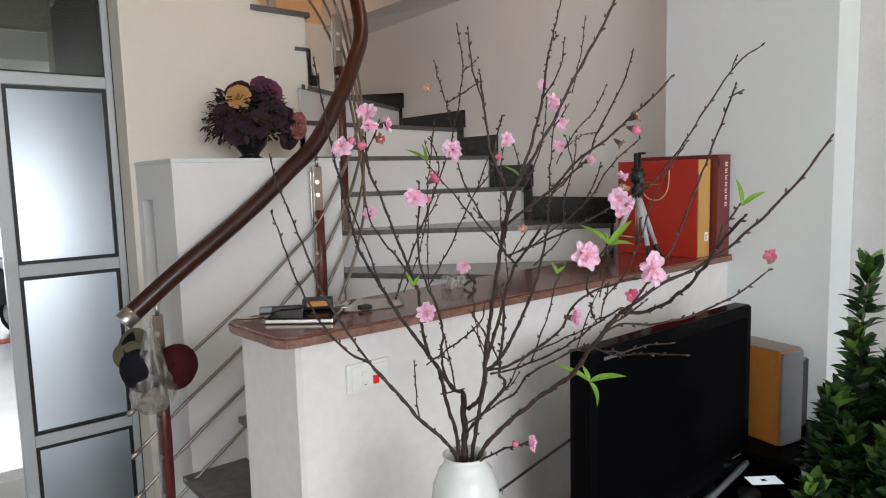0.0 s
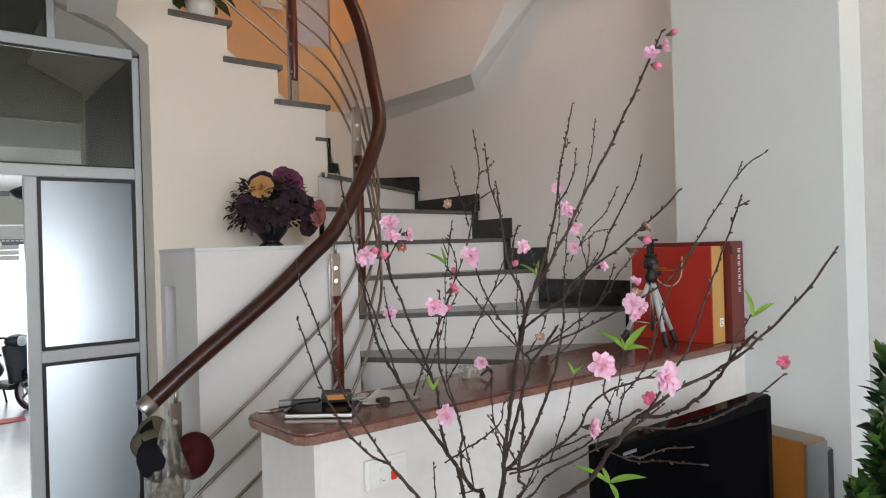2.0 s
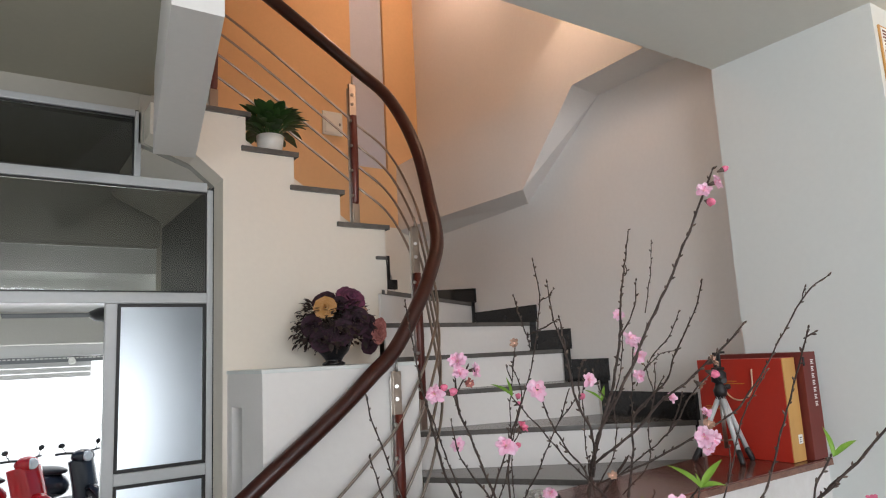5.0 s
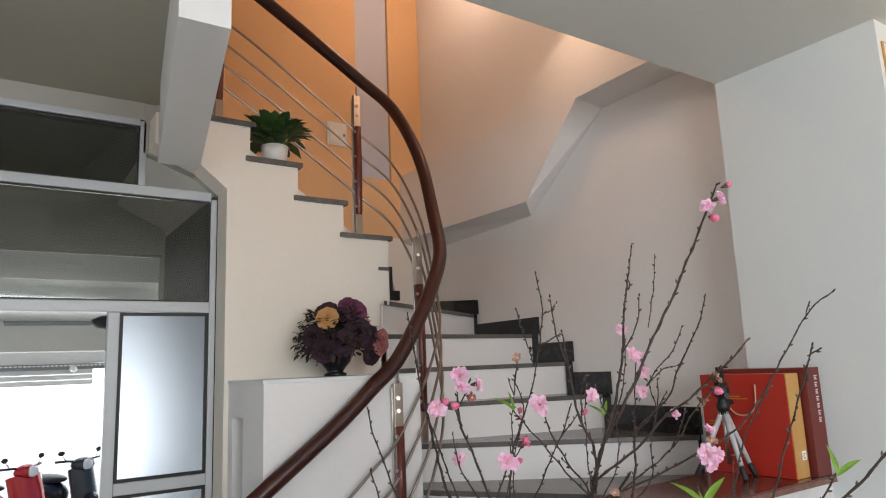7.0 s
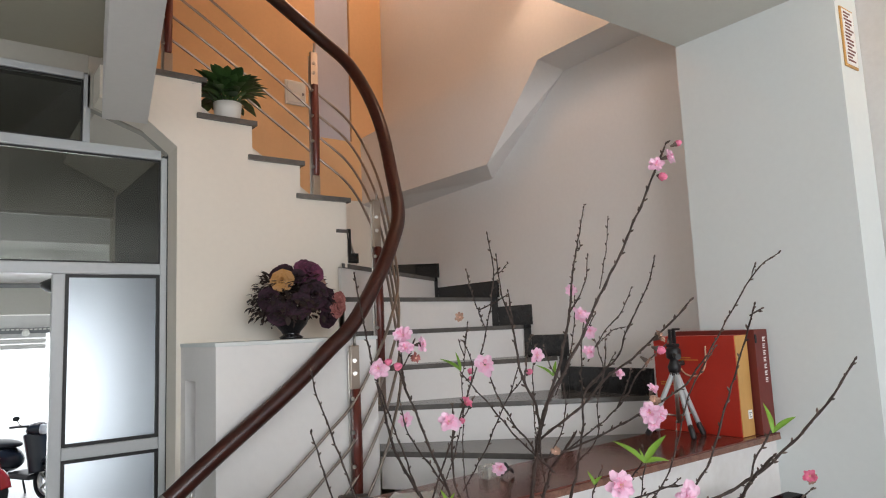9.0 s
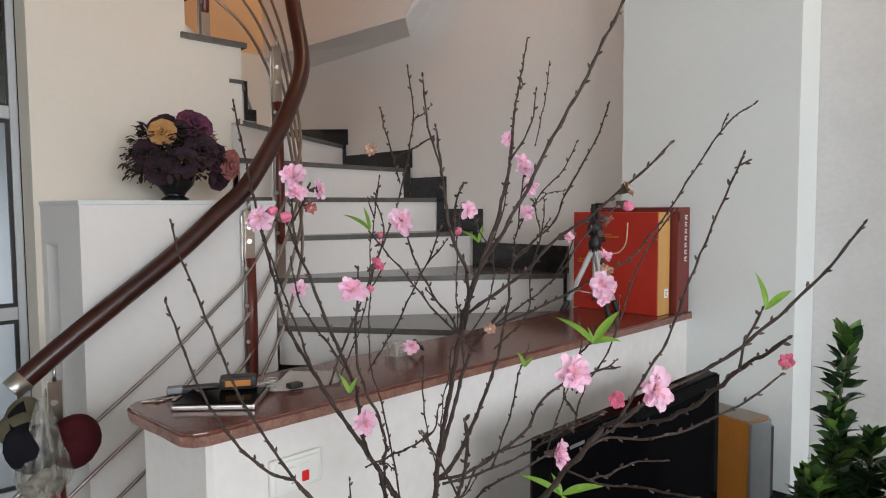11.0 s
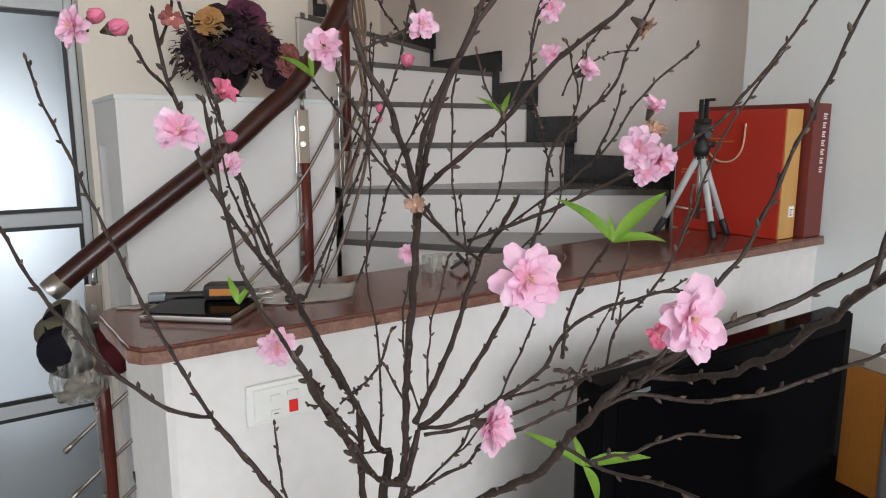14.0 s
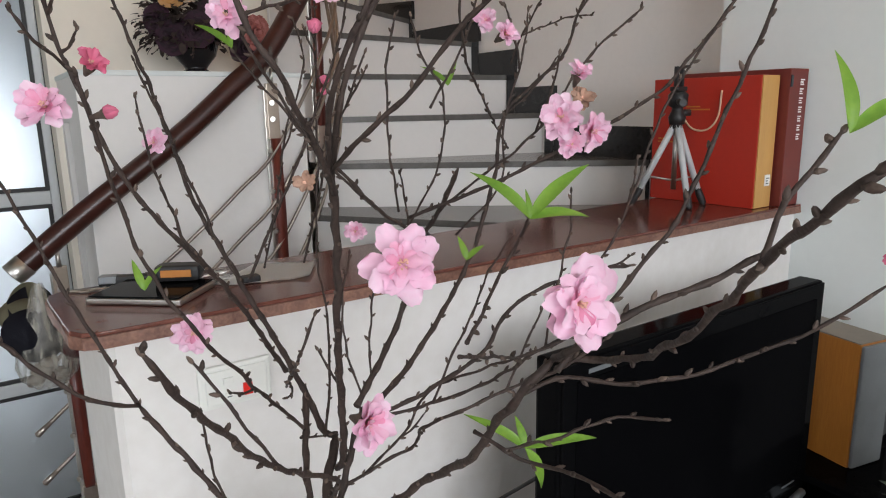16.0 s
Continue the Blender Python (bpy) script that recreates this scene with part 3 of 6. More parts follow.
bar(-0.62, 2.451, -0.59, 2.714)


def pane(x0, z0, x1, z1, material, gasket, label):
    if gasket:
        bm = B()
        g = gasket
        for a, b in (((x0, z0), (x1, z0 + g)), ((x0, z1 - g), (x1, z1)), ((x0, z0 + g), (x0 + g, z1 - g)), ((x1 - g, z0 + g), (x1, z1 - g))):
            box(bm, (a[0], Y0 + 0.004, a[1]), (b[0], Y0 + 0.016, b[1]))
        part("gasket", bm, M_GASKET, pa)
    ob = part("pane", box(B(), (x0 + gasket, 2.962, z0 + gasket), (x1 - gasket, 2.967, z1 - gasket)), material, pa, label)
    return ob


pane(0.337, 1.237, 0.6895, 1.908, M_FROST, 0.013, "frosted glass pane")
pane(0.337, 0.567, 0.6895, 1.189, M_FROST, 0.013, "frosted glass pane")
pane(0.337, 0.061, 0.6895, 0.519, M_FROST, 0.013, "frosted glass pane")
for x0, x1, z0, z1 in ((-0.589, 0.689, 1.956, 2.407), (-0.589, 0.384, 2.451, 2.714), (-2.6, -0.621, 1.956, 2.407), (-2.6, -0.621, 2.451, 2.714)):
    pane(x0, z0, x1, z1, M_GLASS, 0.006, "dusty grey glass pane").visible_shadow = False
pane(-2.6, 0.0, -0.621, 1.908, M_FROST, 0.013, "frosted glass pane")
setting("wall_over_partition", box(B(), (-2.6, 2.95, 2.746), (0.40, 2.99, 2.824)), M_SHADEPLASTER, "plaster strip above the partition, toned for shade", "wall")

# ---- garage beyond ----
ZG = -0.50
bm = B()
box(bm, (-6.0, 4.06, ZG - 0.1), (9.0, 60.0, ZG))
setting("ground", bm, M_CONCRETE, "pale glossy garage floor running out to the street", "ground")
bm = B()
box(bm, (-2.8, 4.052, ZG), (0.9, 4.2, 0.0))
setting("wall_step", bm, M_WALL, "low retaining wall at the garage edge", "wall")
bm = B()
box(bm, (-2.8, 2.99, 2.95), (-1.37, 4.20, 3.1))
box(bm, (-2.8, 4.20, 2.20), (4.2, 9.2, 2.35))
setting("ceiling_garage", bm, M_SHUTTER, "white garage ceiling", "ceiling")
bm = B()
box(bm, (-2.96, 2.99, ZG), (-2.8, 9.2, 3.1))
box(bm, (4.2, 4.25, ZG), (4.36, 9.2, 3.1))
setting("wall_garage", bm, M_WALL, "white garage side walls", "wall")
# Toned dark so that the panes in front of it look dim.
setting("wall_lintel", box(B(), (-2.8, 4.10, 2.351), (0.718, 4.199, 3.1)), M_SHADEPLASTER, "olive plaster above the garage passage, toned dark", "wall")
bm = B()
box(bm, (-2.8, 7.0, 1.914), (4.2, 7.25, 2.199))
setting("trim_garage_beam", bm, M_CEIL, "grey-white beam across the garage", "beam")
sh = thing("roller_shutter", (0.8, 9.1, 1.75), "rolled-up white slatted garage shutter with a dark guide rail", "shutter")
part("box", box(B(), (-2.8, 9.0, 1.845), (4.2, 9.2, 2.199), 0.01), M_SHUTTER, sh)
part("track", box(B(), (-2.8, 8.96, 1.777), (4.2, 8.995, 1.842), 0.004), M_GREYBOX, sh)
for k in range(36):
    part("slot", box(B(), (-0.5 + 0.045 * k, 8.954, 1.815), (-0.5 + 0.045 * k + 0.03, 8.9595, 1.829)), M_WHITEPL, sh)
part("bulb", lathe(B(), [(0.0, -0.055), (0.03, -0.045), (0.042, -0.015), (0.03, 0.012), (0.014, 0.03), (0.0, 0.03)], 16, (0.72, 8.93, 1.80)), M_WHITEPL, sh)
for k in range(4):
    part("slat", box(B(), (-2.8, 9.08, 1.786 - 0.062 * k), (0.94, 9.10, 1.842 - 0.062 * k), 0.004), M_SHUTTER, sh)
bd = setting("backdrop", box(B(), (-14, 22.0, ZG), (24, 22.1, 14.0)), M_BACKDROP, "blown-out pale daylight outside", "backdrop")
setting("kerb_strip", box(B(), (0.64, 10.24, ZG), (1.09, 10.52, ZG + 0.012)), M_REDPAINT, "red painted strip on the pale ground", "road marking")

# ---- things on the half wall ----
def plain_bars(bm, origin_, du, dv, rows, h, gap):
    """Small raised bars in place of lettering: rows of widths along du, stepping along dv."""
    o, du, dv = Vector(origin_), Vector(du), Vector(dv)
    nrm = du.cross(dv).normalized() * 0.0006
    for i, w in enumerate(rows):
        a = o + dv * (i * (h + gap))
        q = [a, a + du * w, a + du * w + dv * h, a + dv * h]
        lowv = [bm.verts.new(p - nrm) for p in q]
        topv = [bm.verts.new(p + nrm) for p in q]
        fs = [bm.faces.new(lowv[::-1]), bm.faces.new(topv)] + [bm.faces.new((lowv[k], lowv[(k + 1) % 4], topv[(k + 1) % 4], topv[k])) for k in range(4)]
        bmesh.ops.recalc_face_normals(bm, faces=fs)
    return bm


ZT = 1.2165
bag = thing("gift_bag", (2.225, 1.41, ZT), "red paper gift bag with tan side and cord handle", "gift bag")
bm = box(B(), (2.172, 1.240, ZT), (2.254, 1.572, 1.566), 0.002)
part("body", bm, [M_RED], bag)
part("side_panel", box(B(), (2.1745, 1.2365, ZT + 0.001), (2.2515, 1.2395, 1.565)), M_TAN, bag, "tan wood-print side panel")
bm = B()
tube(bm, smooth_path([(2.1705, 1.475, 1.50), (2.168, 1.462, 1.455), (2.166, 1.43, 1.425), (2.166, 1.385, 1.425), (2.167, 1.355, 1.46), (2.1695, 1.35, 1.53)], 6), 0.0028, 6)
part("handle", bm, M_CORD, bag, "beige cord handle")
bm = plain_bars(B(), (2.1715, 1.46, 1.477), (0, -1, 0), (0, 0, 1), [0.075, 0.045], 0.004, 0.004)
part("print", bm, M_GOLD, bag, "gold printed marks")
bm = plain_bars(B(), (2.1715, 1.55, 1.385), (0, -1, 0), (0, 0, 1), [0.085, 0.03], 0.004, 0.005)
part("print", bm, M_GOLD, bag, "gold printed marks")
part("sticker", box(B(), (2.216, 1.2345, 1.275), (2.240, 1.2362, 1.305)), M_PAPER, bag, "small white label")
part("sticker_mark", plain_bars(B(), (2.2205, 1.2343, 1.28), (1, 0, 0), (0, 0, 1), [0.012, 0.008, 0.014], 0.003, 0.004), M_GREYBOX, bag)
gb = thing("gift_box", (2.31, 1.39, ZT), "tall dark maroon cardboard gift box with pale lettering marks", "gift box")
part("body", box(B(), (2.2615, 1.213, ZT), (2.351, 1.56, 1.582), 0.002), M_MAROON, gb)
bm = B()
for k in range(7):
    z = 1.555 - 0.024 * k
    w = 0.017 if k else 0.02
    plain_bars(bm, (2.312, 1.2125, z), (1, 0, 0), (0, 0, -1), [w, w * 0.7, w * 0.9], 0.0035, 0.0025)
part("print", bm, M_PAPER, gb, "pale vertical printed marks")
part("label", box(B(), (2.262, 1.2105, 1.535), (2.272, 1.2128, 1.565)), M_SCOOTGREY, gb, "small blue label")
tp = thing("mini_tripod", (2.09, 1.43, ZT), "small silver camera tripod with black head and feet", "tripod")
for dx, dy in ((-0.070, 0.085), (-0.045, -0.085), (0.062, -0.055)):
    a, b = Vector((2.09, 1.43, 1.452)), Vector((2.09 + dx, 1.43 + dy, ZT))
    lg = part("leg", tube(B(), [a, a.lerp(b, 0.82)], [0.0095, 0.0085], 10), M_ALU, tp, "silver tube leg")
    part("foot", tube(B(), [a.lerp(b, 0.80), a.lerp(b, 0.86), b + Vector((0, 0, 0.006)), b], [0.0085, 0.0105, 0.010, 0.008], 8), M_BLACKMATT, tp)
    part("knee", tube(B(), [a.lerp(b, -0.04), a.lerp(b, 0.10)], [0.011, 0.0095], 8), M_BLACKMATT, tp)
    part("brace", tube(B(), [(2.09, 1.43, 1.285), a.lerp(b, 0.66)], 0.003, 6), M_STEEL, tp)
part("column", tube(B(), [(2.09, 1.43, 1.26), (2.09, 1.43, 1.47)], 0.0075, 10), M_STEEL, tp)
bm = lathe(B(), [(0.0, 1.44), (0.020, 1.44), (0.024, 1.46), (0.017, 1.475), (0.014, 1.485), (0.026, 1.492), (0.027, 1.52), (0.018, 1.53), (0.0, 1.53)], 14, (2.09, 1.43, 0))
tube(bm, [(2.09, 1.43, 1.505), (2.055, 1.40, 1.50), (2.03, 1.37, 1.498)], [0.008, 0.008, 0.010], 8)
tube(bm, [(2.09, 1.43, 1.47), (2.12, 1.41, 1.472)], 0.009, 8)
part("pan_head", bm, M_BLACKMATT, tp)
bm = box(B(), (2.07, 1.415, 1.53), (2.11, 1.445, 1.542), 0.003)
box(bm, (2.074, 1.424, 1.542), (2.082, 1.436, 1.595), 0.002)
box(bm, (2.098, 1.424, 1.542), (2.106, 1.436, 1.598), 0.002)
box(bm, (2.098, 1.405, 1.590), (2.106, 1.436, 1.598), 0.002)
part("phone_clamp", bm, M_BLACKMATT, tp)

turn = Matrix.Translation((0.688, 1.362, ZT)) @ Matrix.Rotation(radians(-42), 4, "Z")
tb = thing("tablet", (0.688, 1.362, ZT), "closed dark tablet with silver rim lying on the counter", "tablet")
part("rim", box(B(), (-0.076, -0.060, 0.0), (0.076, 0.060, 0.010), 0.003, turn), M_STEEL, tb)
part("cover", box(B(), (-0.072, -0.056, 0.0105), (0.072, 0.056, 0.0125), 0.001, turn), M_BLACKGLOSS, tb)
wl = thing("key_pouch", (0.755, 1.435, ZT + 0.013), "black key pouch with a tan leather face", "pouch")
t2 = Matrix.Translation((0.735, 1.386, ZT + 0.013)) @ Matrix.Rotation(radians(-30), 4, "Z")
part("body", box(B(), (-0.036, -0.02, 0.0), (0.036, 0.02, 0.026), 0.008, t2), M_BLACKMATT, wl)
part("leather_face", box(B(), (-0.024, -0.0215, 0.008), (0.024, -0.019, 0.02), 0.001, t2), M_BEECH, wl, "tan leather face")
ky = thing("key_bunch", (0.81, 1.40, ZT), "bunch of steel keys on a ring", "keys")
for k in range(5):
    a = radians(30 + 35 * k)
    t3 = Matrix.Translation((0.800, 1.372, ZT + 0.003 + 0.0035 * k)) @ Matrix.Rotation(a, 4, "Z") @ Matrix.Rotation(radians(8), 4, "Y")
    bm = box(B(), (0.012, -0.0035, 0), (0.05, 0.0035, 0.0022), 0.0006, t3)
    box(bm, (-0.008, -0.010, 0), (0.014, 0.010, 0.0022), 0.0008, t3)
    part("key", bm, M_STEEL, ky)
part("ring", tube(B(), [(0.800 + 0.013 * math.cos(a), 1.372 + 0.013 * math.sin(a), ZT + 0.021) for a in (2 * math.pi * k / 16 for k in range(17))], 0.0012, 6), M_STEEL, ky)
part("fob", box(B(), (0.822, 1.332, ZT), (0.852, 1.354, ZT + 0.012), 0.004), M_BLACKMATT, ky)
k2 = thing("key_bunch", (0.615, 1.47, ZT), "small dark keys lying by the tablet", "keys")
for k in range(3):
    t3 = Matrix.Translation((0.592 + 0.022 * k, 1.455 - 0.006 * k, ZT + 0.001)) @ Matrix.Rotation(radians(-35 + 40 * k), 4, "Z")
    part("key", box(B(), (-0.02, -0.004, 0), (0.02, 0.004, 0.003), 0.0008, t3), M_CHAMP, k2)
rc = thing("pen_case", (0.66, 1.50, ZT), "slim black and grey case on the counter", "case")
t4 = Matrix.Translation((0.672, 1.452, ZT)) @ Matrix.Rotation(radians(-25), 4, "Z")
part("body", box(B(), (-0.05, -0.011, 0), (0.05, 0.011, 0.018), 0.006, t4), M_BLACKMATT, rc)
part("band", box(B(), (-0.049, -0.0115, 0.005), (-0.02, 0.0115, 0.0185), 0.003, t4), M_SILVER, rc)
pp = thing("paper_sheet", (0.90, 1.44, ZT), "loose white paper sheet, corners curling", "paper")
bm = B()
nx, ny = 12, 8
ca, cb_, cc_, cd_ = (Vector(q) for q in ((0.775, 1.345, ZT), (0.900, 1.462, ZT), (0.990, 1.410, ZT), (0.925, 1.300, ZT)))
vs = [[bm.verts.new(ca.lerp(cb_, j / ny).lerp(cd_.lerp(cc_, j / ny), i / nx) + Vector((0, 0, 0.0012 + 0.03 * max(0, abs(i / nx - 0.5) * 2 - 0.6) ** 2 + 0.0012 * math.sin(i + j * 0.7) ** 2))) for j in range(ny + 1)] for i in range(nx + 1)]
for i in range(nx):
    for j in range(ny):
        bm.faces.new((vs[i][j], vs[i + 1][j], vs[i + 1][j + 1], vs[i][j + 1])).smooth = True
bmesh.ops.solidify(bm, geom=bm.faces[:], thickness=0.0004)
part("sheet", bm, M_PAPER, pp)
cb = thing("clear_box", (1.20, 1.42, ZT), "small clear plastic box with a dark clip on it", "box")
part("shell", box(B(), (1.16, 1.40, ZT), (1.215, 1.445, ZT + 0.034), 0.004), M_BAG, cb)
part("clip", tube(B(), smooth_path([(1.205, 1.40, ZT + 0.006), (1.235, 1.395, ZT + 0.02), (1.25, 1.40, ZT + 0.008), (1.225, 1.405, ZT + 0.036)], 5), 0.004, 8), M_BLACKMATT, cb)

# ---- socket and switch on the half wall ----
sw = thing("wall_switch", (0.762, 1.2295, 1.096), "white switch and socket plate with a red rocker", "switch")
yw = 1.2295
part("plate", box(B(), (0.707, yw - 0.009, 1.063), (0.817, yw, 1.129), 0.004), M_WHITEPL, sw)
part("inner_frame", box(B(), (0.717, yw - 0.0115, 1.070), (0.809, yw - 0.0085, 1.122), 0.002), M_WHITEPL, sw)
part("rocker", box(B(), (0.771, yw - 0.016, 1.077), (0.785, yw - 0.011, 1.096), 0.0015), M_SWITCHRED, sw, "red rocker")
part("rocker", box(B(), (0.742, yw - 0.0145, 1.076), (0.757, yw - 0.011, 1.086), 0.001), M_WHITEPL, sw)
part("rocker", box(B(), (0.742, yw - 0.0145, 1.100), (0.757, yw - 0.011, 1.110), 0.001), M_WHITEPL, sw)
part("rocker", box(B(), (0.769, yw - 0.0145, 1.105), (0.786, yw - 0.011, 1.112), 0.001), M_WHITEPL, sw)
part("slot", box(B(), (0.746, yw - 0.0148, 1.0795), (0.753, yw - 0.0143, 1.0815)), M_GREYBOX, sw)
s2 = thing("wall_socket", (1.83, YB, 3.27), "white plate on the orange stairwell wall", "socket")
part("plate", box(B(), (1.75, YB - 0.014, 3.185), (1.90, YB - 0.001, 3.355), 0.004), M_WHITEPL, s2)
part("frame", box(B(), (1.765, YB - 0.018, 3.20), (1.885, YB - 0.0145, 3.34), 0.003), M_WHITEPL, s2)
part("button", box(B(), (1.87, YB - 0.022, 3.255), (1.882, YB - 0.0185, 3.275), 0.002), M_BLACKMATT, s2)
cd = thing("wall_card", (2.44, 0.869, 2.57), "small framed card with red-brown pattern on the pillar", "picture")
part("frame", box(B(), (2.385, 0.864, 2.465), (2.487, 0.8695, 2.68), 0.002), M_TAN, cd)
part("card", box(B(), (2.393, 0.862, 2.473), (2.479, 0.8635, 2.672)), M_PAPER, cd)
bm = B()
for k in range(5):
    plain_bars(bm, (2.402 + 0.006 * (k % 2), 0.8615, 2.485 + 0.037 * k), (1, 0, 0), (0, 0, 1), [0.06, 0.035, 0.052], 0.006, 0.006)
part("pattern", bm, M_MAROON, cd)
dl = thing("downlight", (2.26, 0.45, ZC), "recessed warm ceiling downlight", "lamp")
part("rim", lathe(B(), [(0.035, -0.004), (0.05, -0.006), (0.052, -0.001)], 24, (2.26, 0.45, ZC)), M_STEEL, dl)

# ---- television corner ----
st = thing("tv_stand", (1.75, 0.92, 0.0), "glossy black television stand with a raised side shelf", "tv stand")
part("lower_top", box(B(), (0.95, 0.72, 0.575), (2.06, 1.19, 0.60), 0.004), M_BLACKGLOSS, st)
part("upper_top", box(B(), (1.93, 0.775, 0.652), (2.335, 1.19, 0.67), 0.003), M_BLACKGLOSS, st)
part("carcass", box(B(), (0.98, 0.78, 0.08), (2.05, 1.18, 0.574), 0.003), M_BLACKMATT, st)
part("side_panel", box(B(), (2.065, 0.80, 0.02), (2.09, 1.18, 0.651), 0.003), M_BLACKGLOSS, st)
part("side_panel", box(B(), (2.30, 0.80, 0.0), (2.325, 1.18, 0.651), 0.003), M_BLACKGLOSS, st)
part("plinth", box(B(), (0.98, 0.80, 0.0), (2.29, 1.16, 0.079)), M_BLACKMATT, st)
part("side_cabinet", box(B(), (2.091, 0.82, 0.08), (2.299, 1.17, 0.60)), M_BLACKMATT, st)
part("led", lathe(B(), [(0.0, 0.0), (0.003, 0.0), (0.0, 0.003)], 8, (2.08, 0.797, 0.62)), M_LED, st, "tiny blue indicator")
tv = thing("television", (1.5, 0.92, 0.60), "black flat-screen television, switched off", "television")
ZB, ZTOP = 0.655, 1.135
bm = B()
box(bm, (1.130, 0.910, ZB), (1.891, 0.96, ZTOP), 0.006)
part("cabinet", bm, M_BLACKGLOSS, tv)
part("bezel", box(B(), (1.134, 0.905, ZB + 0.004), (1.887, 0.9105, ZTOP - 0.004), 0.002), M_BLACKGLOSS, tv)
part("screen", box(B(), (1.162, 0.9035, ZB + 0.058), (1.858, 0.9052, ZTOP - 0.034)), M_SCREEN, tv, "dark switched-off screen")
part("rear_shell", box(B(), (1.20, 0.9605, ZB + 0.05), (1.80, 1.02, ZTOP - 0.05), 0.012), M_BLACKMATT, tv)
bm = B()
tube(bm, smooth_path([(1.16, 0.900, ZB + 0.006), (1.35, 0.882, ZB - 0.010), (1.5, 0.878, ZB - 0.013), (1.65, 0.882, ZB - 0.010), (1.87, 0.900, ZB + 0.006)], 6), 0.009, 8)
part("chin_bar", bm, M_SILVER, tv, "silver bar along the bottom")
part("pale_mark", plain_bars(B(), (1.185, 0.9045, ZTOP - 0.026), (1, 0, 0), (0, 0, 1), [0.05], 0.007, 0), M_SILVER, tv, "small pale mark")
part("power_mark", plain_bars(B(), (1.79, 0.9045, ZB + 0.040), (1, 0, 0), (0, 0, 1), [0.05], 0.003, 0), M_SILVER, tv)
part("neck", box(B(), (1.42, 0.93, 0.615), (1.58, 0.97, ZB + 0.01), 0.005), M_BLACKMATT, tv)
part("foot", box(B(), (1.28, 0.83, 0.60), (1.72, 1.06, 0.614), 0.005), M_BLACKGLOSS, tv)
sp = thing("loudspeaker", (2.08, 0.96, 0.67), "bookshelf loudspeaker with orange beech sides and grey front", "loudspeaker")
t5 = Matrix.Translation((2.026, 0.876, 0.671)) @ Matrix.Rotation(radians(-12), 4, "Z")
part("cabinet", box(B(), (0.0, 0.004, 0.0), (0.104, 0.235, 0.298), 0.003, t5), M_BEECH, sp)
part("top_sheet", box(B(), (0.0005, 0.0045, 0.2985), (0.1035, 0.2345, 0.3005), 0.0005, t5), M_BROWNGREY, sp, "grey-brown top")
part("grille", box(B(), (0.002, -0.006, 0.002), (0.102, 0.0035, 0.296), 0.005, t5), M_GREYBOX, sp, "grey cloth grille")
sp2 = thing("small_speaker", (2.25, 0.96, 0.67), "small dark grey speaker box beside the larger one", "loudspeaker")
part("cabinet", box(B(), (2.19, 0.90, 0.671), (2.285, 1.05, 0.90), 0.004), M_GREYBOX, sp2)
part("front", box(B(), (2.194, 0.8955, 0.675), (2.281, 0.8995, 0.896), 0.001), M_BLACKMATT, sp2)
ph = thing("smartphone", (1.90, 0.86, 0.60), "smartphone with a lit pale screen lying on the stand", "phone")
t6 = Matrix.Translation((1.90, 0.862, 0.601)) @ Matrix.Rotation(radians(-38), 4, "Z")
part("body", box(B(), (-0.052, -0.03, 0), (0.052, 0.03, 0.008), 0.003, t6), M_BLACKGLOSS, ph)
part("screen", box(B(), (-0.047, -0.0265, 0.0082), (0.047, 0.0265, 0.0088), 0, t6), M_PHONESCREEN, ph, "lit pale screen")
part("screen_mark", box(B(), (-0.008, -0.006, 0.009), (0.006, 0.006, 0.0093), 0, t6), M_BLACKMATT, ph)
mo = thing("round_box", (1.80, 0.85, 0.60), "small round dark box on the stand", "box")
part("body", lathe(B(), [(0.0, 0.0), (0.028, 0.0), (0.030, 0.012), (0.027, 0.024), (0.0, 0.026)], 20, (1.775, 0.845, 0.601)), M_GASKET, mo)
bt2 = thing("glass_ornament", (2.09, 0.80, 0.67), "small clear glass ornament on the stand edge", "ornament")
part("body", lathe(B(), [(0.0, 0.0), (0.010, 0.0), (0.012, 0.01), (0.006, 0.02), (0.011, 0.03), (0.0, 0.04)], 14, (2.10, 0.80, 0.6705)), M_GLASS, bt2)
wire = thing("power_cable", (1.07, 1.19, 0.65), "thin black cable hanging behind the television", "cable")
part("cable", tube(B(), smooth_path([(1.20, 1.0, 0.90), (1.13, 1.12, 0.78), (1.08, 1.19, 0.70), (1.06, 1.205, 0.62), (1.05, 1.205, 0.605)], 6), 0.0035, 6), M_BLACKMATT, wire)

# ---- plants ----


def leaf(bm, at, along, up, length, width, fold=0.25, droop=0.25, n=5):
    """A pointed leaf with a folded midrib."""
    at, d = Vector(at), Vector(along).normalized()
    s = d.cross(Vector(up))
    s = s.normalized() if s.length > 1e-4 else d.orthogonal().normalized()
    u = s.cross(d).normalized()
    rows = []
    for i in range(n + 1):
        t = i / n
        w = width * 0.5 * (math.sin(math.pi * t ** 0.8) ** 0.8 if 0 < t < 1 else 0.03)
        c = at + d * (length * t) - u * (droop * length * t * t)
        rows.append((bm.verts.new(c + s * w + u * (fold * w)), bm.verts.new(c), bm.verts.new(c - s * w + u * (fold * w))))
    for a, b in zip(rows, rows[1:]):
        for k in (0, 1):
            bm.faces.new((a[k], a[k + 1], b[k + 1], b[k])).smooth = True


